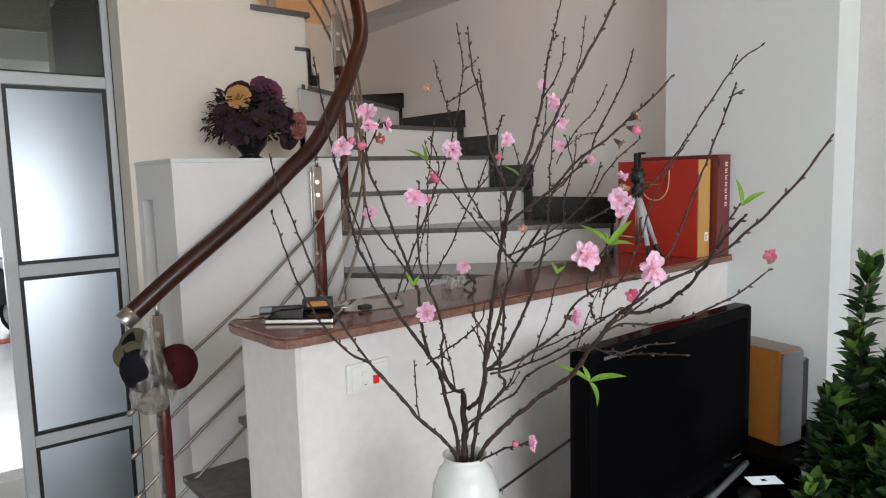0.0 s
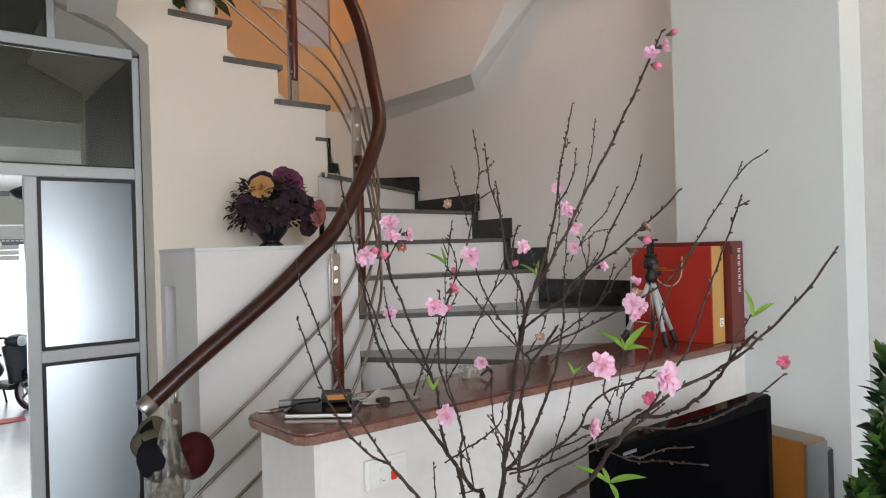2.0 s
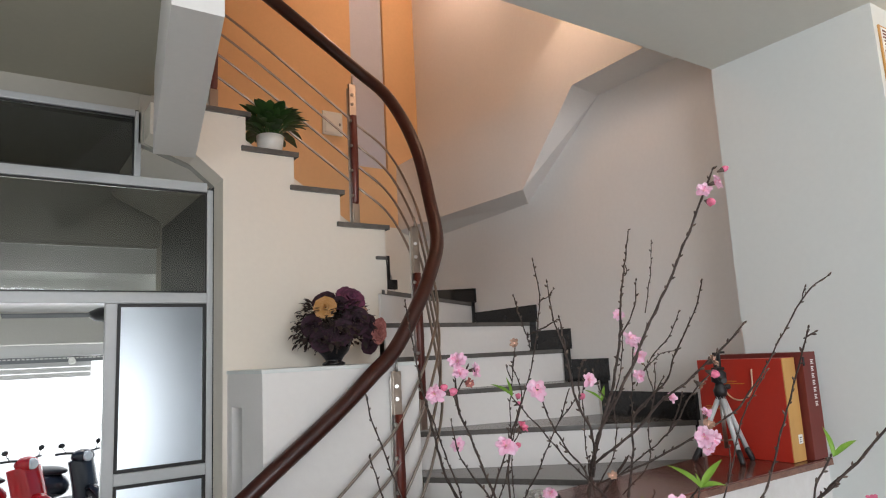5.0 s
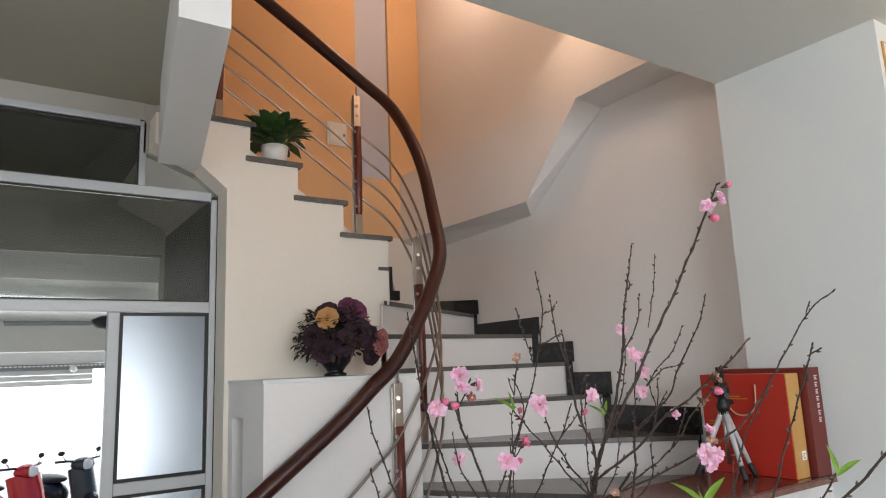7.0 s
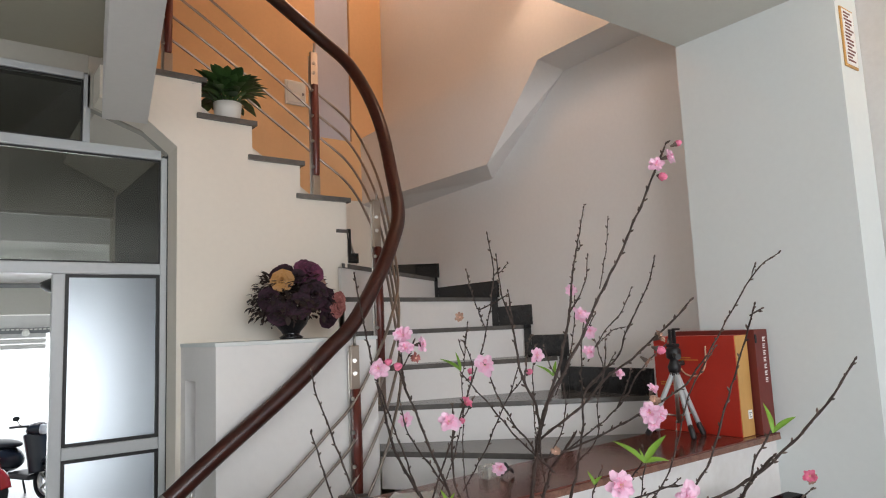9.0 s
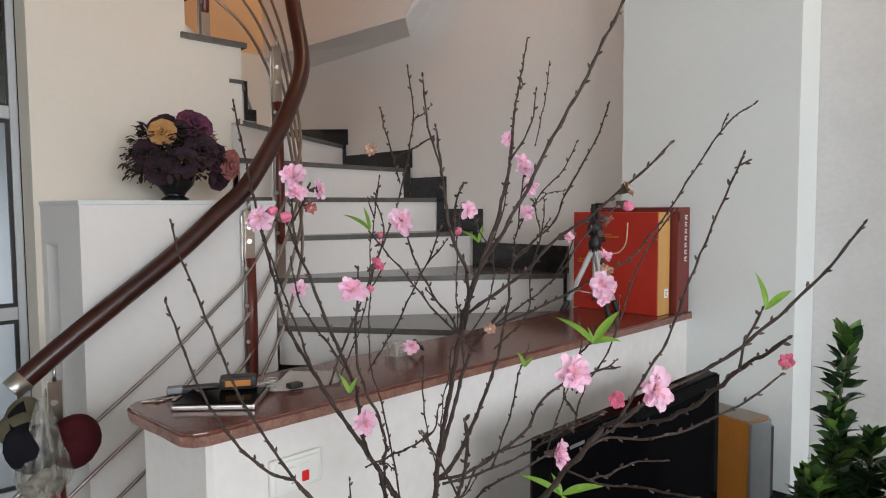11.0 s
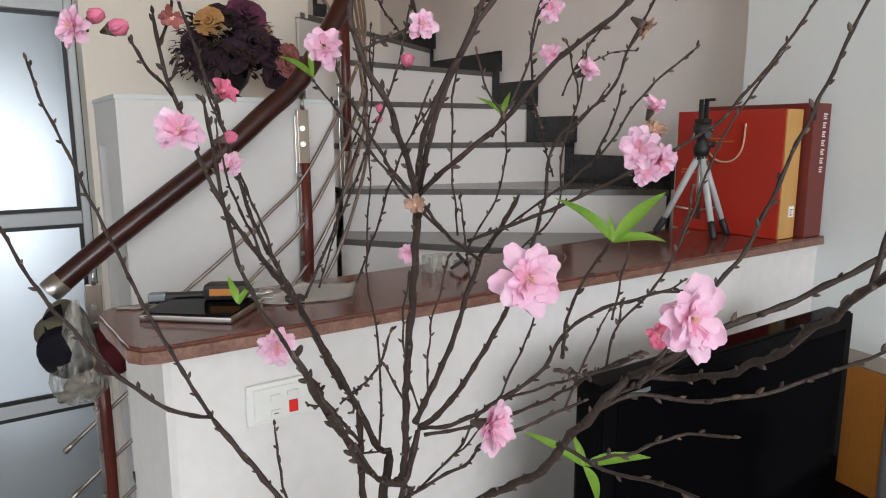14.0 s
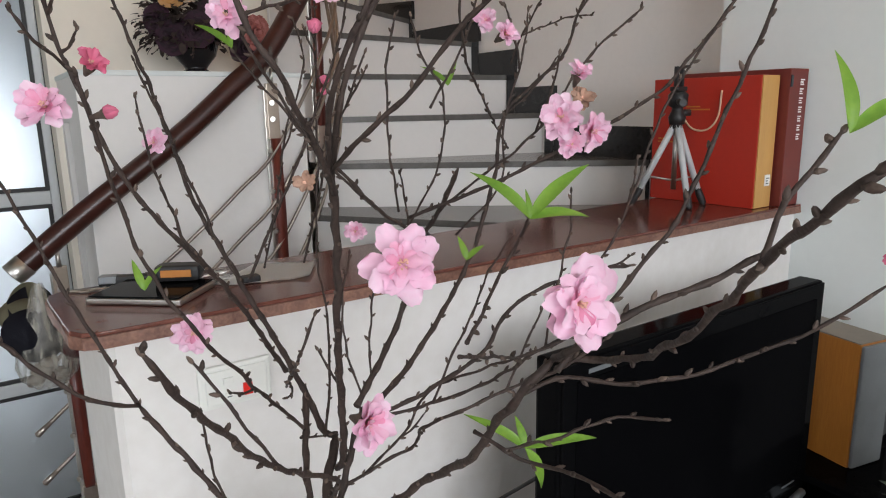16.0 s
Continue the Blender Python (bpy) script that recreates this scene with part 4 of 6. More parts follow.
def shrub(base, stems, rnd, label, leaf_len, pot):
    """A leafy potted shrub: stems as (top offset, height, first leaf height), leaves in loose whorls, paler at the tips."""
    t = thing("potted_shrub", base, label, "plant", "shrubs by the television")
    pr, phh = pot
    part("pot", lathe(B(), [(0.0, 0.0), (pr * 0.72, 0.0), (pr, phh), (pr * 1.06, phh), (pr * 1.06, phh - 0.02), (pr * 0.92, phh - 0.02), (0.0, phh - 0.03)], 28, base), M_MAROON, t)
    for (dx, dy, h, bare) in stems:
        b = Vector(base) + Vector((dx * 0.12, dy * 0.12, phh - 0.03))
        top = Vector(base) + Vector((dx, dy, h))
        mid = b.lerp(top, 0.55) + Vector((dx * 0.25 + rnd.uniform(-0.03, 0.03), dy * 0.25 + rnd.uniform(-0.03, 0.03), 0))
        pts = smooth_path([b, mid, b.lerp(top, 0.8) + Vector((dx * 0.08 + rnd.uniform(-0.02, 0.02), dy * 0.08 + rnd.uniform(-0.02, 0.02), 0)), top], 10)
        part("stem", tube(B(), pts, [0.006 - 0.004 * i / len(pts) for i in range(len(pts))], 6), M_STEM, t)
        old, young = B(), B()
        for i, p in enumerate(pts):
            f = i / (len(pts) - 1)
            if p.z < bare:
                continue
            tip = f > 0.90
            for k in range(8):
                if not tip and rnd.random() < 0.12:
                    continue
                a = i * 1.2 + k * 6.283 / 8 + rnd.uniform(-0.5, 0.5)
                d = Vector((math.cos(a), math.sin(a), rnd.uniform(0.35, 1.3) + (0.8 if tip else 0)))
                ll = leaf_len * rnd.uniform(0.65, 1.15)
                bm = young if (tip and rnd.random() < 0.55) or rnd.random() < 0.07 else old
                leaf(bm, p + d.normalized() * rnd.uniform(0.0, 0.012), d, (rnd.uniform(-0.6, 0.6), rnd.uniform(-0.6, 0.6), 0.9), ll, ll * rnd.uniform(0.46, 0.58), 0.3, rnd.uniform(0.0, 0.3), 5)
        for bm, m_, lab in ((old, M_FICUS, ""), (young, M_FICUSNEW, "paler young leaves")):
            if len(bm.verts):
                tagged(part("foliage", bm, m_, t, lab), kind="stuff")
            else:
                bm.free()
    return t


rnd = random.Random(5)
shrub((1.83, 0.575, 0.0), [(0.02, 0.02, 1.275, 0.72), (-0.035, 0.02, 1.10, 0.70), (0.05, -0.03, 1.03, 0.66), (-0.08, 0.04, 0.96, 0.62), (0.07, 0.08, 0.90, 0.60), (-0.10, -0.07, 0.86, 0.55), (0.12, -0.08, 0.84, 0.55), (-0.16, 0.06, 0.74, 0.50), (-0.06, -0.13, 0.80, 0.4), (0.02, 0.12, 0.80, 0.4), (-0.12, 0.0, 0.88, 0.4), (0.10, 0.03, 0.98, 0.5), (0.14, 0.10, 0.76, 0.4), (-0.03, 0.08, 0.93, 0.45), (-0.15, -0.04, 0.70, 0.35), (0.03, -0.09, 0.92, 0.45)], rnd, "tall potted shrub with glossy dark green oval leaves", 0.050, (0.13, 0.26))
shrub((1.765, 0.412, 0.0), [(0.0, 0.0, 1.13, 0.72), (0.06, 0.05, 1.08, 0.70), (-0.06, 0.03, 1.04, 0.68), (0.04, -0.08, 1.02, 0.66), (-0.05, -0.07, 0.94, 0.60), (-0.12, 0.05, 0.92, 0.58), (0.12, -0.02, 0.98, 0.6), (-0.08, -0.14, 0.86, 0.55), (0.07, -0.17, 0.94, 0.6), (-0.14, -0.03, 0.80, 0.4), (0.02, 0.11, 0.86, 0.4), (-0.09, 0.09, 0.84, 0.35), (0.13, 0.08, 0.92, 0.45), (-0.03, 0.04, 1.06, 0.5), (0.09, -0.09, 1.00, 0.5), (-0.16, -0.10, 0.76, 0.35), (0.0, -0.16, 0.88, 0.4)], rnd, "bushy potted shrub with glossy dark green oval leaves", 0.050, (0.13, 0.24))

# pot plant on the stair
pot = thing("pot_plant", (0.955, 2.87, 2.599), "dark-leaved pot plant in a white pot on a stair tread", "plant")
part("pot", lathe(B(), [(0.0, 0.0), (0.052, 0.0), (0.060, 0.05), (0.063, 0.085), (0.058, 0.085), (0.055, 0.07), (0.0, 0.068)], 28, (0.955, 2.87, 2.599)), M_WHITEPL, pot)
part("soil", lathe(B(), [(0.0, 0.066), (0.054, 0.066)], 20, (0.955, 2.87, 2.6035)), M_SOIL, pot)
bm = B()
for k in range(120):
    a, tilt = rnd.uniform(0, 6.28), rnd.uniform(0.35, 2.4)
    d = Vector((math.cos(a), math.sin(a), tilt)).normalized()
    st_ = Vector((0.955, 2.87, 2.675)) + Vector((math.cos(a), math.sin(a), 0)) * 0.02
    tip = st_ + d * rnd.uniform(0.04, 0.12)
    tube(bm, [st_, tip], 0.0018, 4, False)
    leaf(bm, tip, d + Vector((math.cos(a) * 0.5, math.sin(a) * 0.5, -0.2)), (0, 0, 1), rnd.uniform(0.07, 0.12), rnd.uniform(0.034, 0.052), 0.25, rnd.uniform(0.1, 0.5), 5)
tagged(part("foliage", bm, M_LILY, pot), kind="stuff")

# ---- dried flower arrangement on the storage block ----
vb = Vector((1.128, 2.60, 1.6155))
dv = thing("flower_vase", vb, "glossy black vase of dried plum, mauve and yellow roses", "flower arrangement")
part("vase", lathe(B(), [(0.0, 0.0), (0.046, 0.0), (0.050, 0.008), (0.034, 0.018), (0.040, 0.03), (0.066, 0.06), (0.075, 0.09), (0.072, 0.115), (0.064, 0.125), (0.060, 0.118), (0.055, 0.09), (0.0, 0.08)], 36, vb), M_BLACKVASE, dv, "glossy black vase")


def rose(bm, c, face, r, rnd, layers=4):
    """A full rose of overlapping cupped petals."""
    c, f = Vector(c), Vector(face).normalized()
    s = f.orthogonal().normalized()
    u = f.cross(s)
    for L in range(layers):
        k = 5 + L
        rr = r * (0.30 + 0.70 * L / (layers - 1))
        for i in range(k):
            a = 2 * math.pi * i / k + L * 0.7 + rnd.uniform(-0.2, 0.2)
            rad = s * math.cos(a) + u * math.sin(a)
            tan = f.cross(rad)
            rows = []
            op = 0.25 + 0.85 * L / (layers - 1)
            for j in range(4):
                t = j / 3
                out = rr * (0.25 + 0.75 * t ** 1.2)
                hh = r * (0.55 - 0.25 * L / (layers - 1)) * math.sin(t * 2.2) * (1.25 - op * 0.5)
                w = rr * 0.62 * (0.45 + 0.75 * math.sin(math.pi * (0.15 + 0.75 * t)))
                mid = c + rad * out + f * hh
                curl = f * (rnd.uniform(-0.06, 0.06) * r)
                rows.append((bm.verts.new(mid - tan * w + f * (0.18 * w) + curl), bm.verts.new(mid + rad * 0.04 * r), bm.verts.new(mid + tan * w + f * (0.18 * w) - curl)))
            for p, q in zip(rows, rows[1:]):
                for m_ in (0, 1):
                    bm.faces.new((p[m_], p[m_ + 1], q[m_ + 1], q[m_])).smooth = True


rnd = random.Random(9)
cc = vb + Vector((0.012, 0, 0.178))
heads = [((-0.075, -0.085, 0.045), 0.050, M_YELLOWROSE, "dried yellow rose"), ((-0.02, -0.085, 0.075), 0.036, M_PLUM, ""), ((0.035, -0.06, 0.085), 0.068, M_MAUVE, ""), ((0.035, -0.11, 0.0), 0.066, M_PLUM, ""), ((0.13, -0.06, -0.035), 0.058, M_ROSEPINK, "dusty pink rose"), ((-0.03, -0.115, -0.045), 0.058, M_PLUM, ""), ((0.095, -0.095, -0.02), 0.055, M_PLUM, ""), ((0.10, -0.03, 0.055), 0.045, M_WILT, "dried brown rose"), ((-0.125, -0.05, -0.015), 0.052, M_PLUM, ""), ((-0.05, 0.0, 0.09), 0.055, M_PLUM, ""), ((-0.03, 0.07, 0.05), 0.06, M_PLUM, ""), ((0.07, 0.07, 0.04), 0.06, M_MAUVE, ""), ((0.12, -0.07, -0.085), 0.056, M_PLUM, ""), ((-0.095, -0.08, -0.07), 0.056, M_PLUM, ""), ((0.165, -0.02, -0.02), 0.046, M_ROSEPINK, "dusty pink rose")]
for off, r, m_, lab in heads:
    o = Vector(off)
    bm = B()
    rose(bm, cc + o * (1.22 if m_ in (M_YELLOWROSE, M_ROSEPINK) else 1.06 if m_ is M_MAUVE else 1.0), o.normalized() + Vector((-0.35, -0.7, 0.15)), r * 0.92, rnd)
    part("rose", bm, m_, dv, lab)
bm = B()
for k in range(900):
    a, b = rnd.uniform(0, 6.28), rnd.uniform(-0.55, 0.95)
    d = Vector((math.cos(a) * math.cos(b), math.sin(a) * math.cos(b), math.sin(b) * 0.8))
    p = cc + d * rnd.uniform(0.05, 0.165) * (1.12 if d.x < 0 else 1.0) + Vector((0, 0, -0.02))
    leaf(bm, p, d + Vector((rnd.uniform(-0.6, 0.6), rnd.uniform(-0.6, 0.6), rnd.uniform(-0.6, 0.3))), (0, 0, 1), rnd.uniform(0.02, 0.045), rnd.uniform(0.014, 0.03), 0.3, 0.2, 3)
tagged(part("dried_foliage", bm, M_DRYLEAF, dv), kind="stuff")
bm = B()
for k in range(34):
    a, b = rnd.uniform(2.2, 4.4), rnd.uniform(-0.8, 0.3)
    d = Vector((math.cos(a) * math.cos(b), math.sin(a) * math.cos(b), math.sin(b)))
    p0, p1 = cc + d * 0.10, cc + d * rnd.uniform(0.15, 0.195) + Vector((0, 0, -0.02))
    tube(bm, [p0, p1], 0.0011, 4, False)
    for j in range(3):
        q = p0.lerp(p1, 0.6 + 0.2 * j)
        bmesh.ops.create_icosphere(bm, subdivisions=1, radius=0.0035, matrix=Matrix.Translation(q + Vector((rnd.uniform(-.004, .004), rnd.uniform(-.004, .004), 0))))
tagged(part("berry_sprigs", bm, M_DRYLEAF, dv), kind="stuff")

# ---- caps and bag hung on the lower post ----


def cap(name, base, m, material, label, brim=True):
    t = thing(name, base, label, "cap", "caps on the post")
    bm = B()
    n, rows = 20, 8
    rings = []
    for j in range(rows):
        ph_ = (math.pi / 2) * j / (rows - 1)
        rings.append([bm.verts.new((0.072 * math.cos(ph_) ** 0.8 * math.cos(2 * math.pi * k / n) * (1 + 0.05 * noise.noise(Vector((k * 0.7, j * 0.9, 1)))), 0.082 * math.cos(ph_) ** 0.8 * math.sin(2 * math.pi * k / n), 0.075 * math.sin(ph_) + 0.008 * noise.noise(Vector((k, j, 3)) * 0.4))) for k in range(n)])
    for a, b in zip(rings, rings[1:]):
        for k in range(n):
            bm.faces.new((a[k], a[(k + 1) % n], b[(k + 1) % n], b[k])).smooth = True
    bmesh.ops.solidify(bm, geom=bm.faces[:], thickness=0.002)
    bmesh.ops.transform(bm, matrix=Matrix.Translation(base) @ m, verts=bm.verts)
    part("crown", bm, material, t)
    if brim:
        bm = B()
        inner = [(0.071 * math.cos(a), 0.081 * math.sin(a), 0.004) for a in (radians(-60 + 12 * k) for k in range(11))]
        outer = [(0.071 * math.cos(a) + 0.062 * math.cos(a * 0.8), 0.085 * math.sin(a) * 0.95, -0.006 - 0.012 * math.sin(a) ** 2) for a in (radians(-60 + 12 * k) for k in range(11))]
        lo, hi = [bm.verts.new(p) for p in inner], [bm.verts.new(p) for p in outer]
        for k in range(10):
            bm.faces.new((lo[k], lo[k + 1], hi[k + 1], hi[k])).smooth = True
        bmesh.ops.solidify(bm, geom=bm.faces[:], thickness=0.003)
        bmesh.ops.transform(bm, matrix=Matrix.Translation(base) @ m, verts=bm.verts)
        part("brim", bm, material, t)
    return t


cap("cap", (0.665, 2.235, 0.925), pose(0, 0, 0, 62, 12, -28) @ Matrix.Scale(0.95, 4), M_CAPRED, "maroon cloth cap hanging on the rail post", False)
cap("cap", (0.535, 2.255, 0.985), pose(0, 0, 0, 40, -70, 20) @ Matrix.Scale(0.68, 4), M_CAPKHAKI, "khaki cloth cap hanging on the rail post")
cap("cap", (0.55, 2.225, 0.94), pose(0, 0, 0, 60, -60, 60), M_CAPNAVY, "dark navy cap hanging on the rail post")
pb = thing("plastic_bag", (0.565, 2.18, 0.80), "crumpled clear plastic bag hanging from the post", "bag")
bm = B()
n = 22
prof = [(0.012, 0.225), (0.022, 0.19), (0.038, 0.14), (0.058, 0.09), (0.070, 0.045), (0.062, 0.01), (0.035, -0.012), (0.004, -0.018)]
rings = [[bm.verts.new((0.572 + 1.0 * r * (1 + 0.22 * noise.noise(Vector((math.cos(6.283 * k / n) * 2, math.sin(6.283 * k / n) * 2, z * 14)))) * math.cos(6.283 * k / n), 2.175 + 0.6 * r * math.sin(6.283 * k / n), 0.825 + 1.15 * z)) for k in range(n)] for r, z in prof]
for a, b in zip(rings, rings[1:]):
    for k in range(n):
        bm.faces.new((a[k], a[(k + 1) % n], b[(k + 1) % n], b[k])).smooth = True
part("film", bm, M_BAG, pb)
bm = B()
for k in range(4):
    bmesh.ops.create_icosphere(bm, subdivisions=2, radius=0.022 + 0.006 * (k % 2), matrix=Matrix.Translation((0.54 + 0.017 * k, 2.175 + 0.008 * (k % 2), 0.835 + 0.02 * (k % 3))) @ Matrix.Diagonal((1, 0.8, 0.75, 1)))
part("contents", bm, M_BROWNGREY, pb)

# ---- scooters outside ----


def wheel(parent, c, r, across):
    w = part("wheel", lathe(B(), [(r * 0.72, -0.05), (r * 0.9, -0.055), (r, -0.03), (r, 0.03), (r * 0.9, 0.055), (r * 0.72, 0.05), (r * 0.72, -0.05)], 28), M_RUBBER, parent)
    rim = new("rim", mesh_of("rim", lathe(B(), [(r * 0.74, -0.03), (r * 0.66, -0.03), (r * 0.66, 0.03), (r * 0.74, 0.03)], 28), M_STEEL))
    bm = B()
    for k in range(5):
        a = 2 * math.pi * k / 5
        tube(bm, [(0, 0, 0), (r * 0.7 * math.cos(a), r * 0.7 * math.sin(a), 0)], 0.018, 6)
    sp_ = new("spokes", mesh_of("spokes", bm, M_STEEL))
    m = Matrix.Translation(Vector(c) - Vector(parent.location)) @ across
    w.data.transform(Matrix.Translation(parent.location))
    w.matrix_basis = m
    for o in (rim, sp_):
        o.parent = w


def scooter(base, heading, paint, label, leg_shield):
    """A parked scooter facing along +x before turning."""
    s = thing("motor_scooter", base, label, "scooter", "scooters outside")
    R = Matrix.Translation(base) @ Matrix.Rotation(heading, 4, "Z")

    def pc(name, bm, material, lab=""):
        bmesh.ops.transform(bm, matrix=R, verts=bm.verts)
        return part(name, bm, material, s, lab)
    ax = Matrix.Rotation(heading, 4, "Z") @ Matrix.Rotation(radians(90), 4, "X")
    wheel(s, R @ Vector((0.62, 0, 0.25)), 0.25, ax)
    wheel(s, R @ Vector((-0.58, 0, 0.25)), 0.25, ax)
    bm = B()
    tube(bm, smooth_path([(0.50, 0, 0.38), (0.47, 0, 0.55), (0.40, 0, 0.78), (0.36, 0, 0.90)], 5), [0.11 if leg_shield else 0.10] * 16, 12)
    bmesh.ops.scale(bm, vec=(1, 2.4 if leg_shield else 1.9, 1), verts=bm.verts)
    pc("leg_shield", bm, paint)
    bm = B()
    bmesh.ops.create_icosphere(bm, subdivisions=3, radius=1.0, matrix=Matrix.Translation((-0.42, 0, 0.52)) @ Matrix.Diagonal((0.46, 0.19, 0.20, 1)))
    for f in bm.faces:
        f.smooth = True
    pc("rear_body", bm, paint)
    pc("footboard", box(B(), (-0.1, -0.16, 0.28), (0.45, 0.16, 0.36), 0.03), M_BLACKMATT)
    bm = B()
    bmesh.ops.create_icosphere(bm, subdivisions=3, radius=1.0, matrix=Matrix.Translation((-0.38, 0, 0.73)) @ Matrix.Diagonal((0.40, 0.14, 0.065, 1)))
    for f in bm.faces:
        f.smooth = True
    pc("seat", bm, M_SEAT)
    bm = B()
    bmesh.ops.create_icosphere(bm, subdivisions=3, radius=1.0, matrix=Matrix.Translation((0.40, 0, 0.96)) @ Matrix.Diagonal((0.13, 0.17, 0.10, 1)))
    for f in bm.faces:
        f.smooth = True
    pc("headset", bm, paint)
    pc("headlight", tube(B(), [(0.49, 0, 0.96), (0.53, 0, 0.96), (0.545, 0, 0.96)], [0.075, 0.07, 0.05], 18), M_LENS)
    pc("handlebar", tube(B(), smooth_path([(0.28, -0.34, 1.02), (0.36, -0.2, 1.02), (0.38, 0, 1.0), (0.36, 0.2, 1.02), (0.28, 0.34, 1.02)], 5), 0.016, 8), M_BLACKMATT)
    for y in (-0.22, 0.22):
        pc("mirror_stalk", tube(B(), [(0.36, y, 1.02), (0.34, y * 1.25, 1.11)], 0.007, 6), M_BLACKMATT)
        bm = B()
        bmesh.ops.create_icosphere(bm, subdivisions=2, radius=1.0, matrix=Matrix.Translation((0.34, y * 1.3, 1.135)) @ Matrix.Diagonal((0.015, 0.055, 0.038, 1)))
        pc("mirror", bm, M_BLACKMATT)
    bm = B()
    tube(bm, smooth_path([(0.86, 0, 0.30), (0.80, 0, 0.45), (0.64, 0, 0.53), (0.44, 0, 0.47)], 5), 0.055, 8)
    bmesh.ops.scale(bm, vec=(1, 1.3, 1), verts=bm.verts)
    pc("front_mudguard", bm, paint)
    pc("fork", tube(B(), [(0.62, 0.08, 0.25), (0.50, 0.06, 0.6)], 0.022, 8), M_SILVER)
    pc("exhaust", tube(B(), [(-0.15, -0.17, 0.25), (-0.45, -0.19, 0.27), (-0.85, -0.19, 0.36)], [0.025, 0.05, 0.055], 10), M_SILVER)
    pc("stand", tube(B(), [(-0.1, 0.1, 0.3), (-0.16, 0.2, 0.0)], 0.014, 6), M_BLACKMATT)
    return s


scooter((0.92, 11.55, ZG), radians(-62), M_SCOOTGREY, "parked blue-black motor scooter on pale ground", False)
scooter((0.15, 11.28, ZG), radians(-50), M_SCOOTRED, "parked glossy red motor scooter with rounded leg shield", True)
fan = thing("ceiling_fan", (0.583, 5.2, 2.199), "dark ceiling fan under the garage ceiling, at rest", "fan")
part("rod", tube(B(), [(0.583, 5.2, 2.199), (0.583, 5.2, 2.085)], 0.012, 8), M_STEEL, fan)
part("motor", lathe(B(), [(0.0, 1.985), (0.07, 1.995), (0.11, 2.025), (0.11, 2.055), (0.05, 2.085), (0.0, 2.085)], 20, (0.583, 5.2, 0)), M_BLACKMATT, fan)
for k in range(3):
    a = radians(175 + 120 * k)
    bm = box(B(), (0.1, -0.05, -0.004), (0.62, 0.05, 0.004), 0.003, Matrix.Translation((0.583, 5.2, 2.035)) @ Matrix.Rotation(a, 4, "Z") @ Matrix.Rotation(radians(10), 4, "X"))
    part("blade", bm, M_GREYBOX, fan)

# ---- the peach blossom ----
VB = Vector((0.725, 0.862, 0.0))
vase = thing("floor_vase", VB, "tall white porcelain floor vase with faded blue painting", "vase")
part("body", lathe(B(), [(0.0, 0.0), (0.058, 0.0), (0.062, 0.015), (0.056, 0.06), (0.060, 0.30), (0.066, 0.60), (0.067, 0.86), (0.064, 0.94), (0.058, 0.985), (0.048, 1.012), (0.039, 1.022), (0.037, 1.032), (0.040, 1.040), (0.037, 1.041), (0.033, 1.028), (0.034, 0.95), (0.0, 0.92)], 48, VB), M_PORCELAIN, vase)
bm = B()
rv = random.Random(3)
for k in range(26):
    a, z = rv.uniform(0, 6.28), rv.uniform(0.86, 0.97)
    r = 0.0690 - max(0, z - 0.87) * 0.04
    c = VB + Vector((math.cos(a) * r, math.sin(a) * r, z))
    d = Vector((-math.sin(a), math.cos(a), rv.uniform(-1, 1)))
    leaf(bm, c, d, (math.cos(a), math.sin(a), 0.3), rv.uniform(0.012, 0.03), 0.008, 0.0, 0.1, 3)
part("painted_sprig", bm, M_BLUEPRINT, vase, "faded blue painted leaves")

peach = thing("peach_branch", VB + Vector((0, 0, 0.90)), "cut peach branches with pink blossoms and grey buds in a vase", "blossom branch")
rb = random.Random(21)


def bud(bm, p, d, s):
    """A pointed scaly bud."""
    d = d.normalized()
    tube(bm, [p, p + d * s * 0.35, p + d * s * 0.75, p + d * s], [s * 0.16, s * 0.25, s * 0.17, s * 0.02], 6)


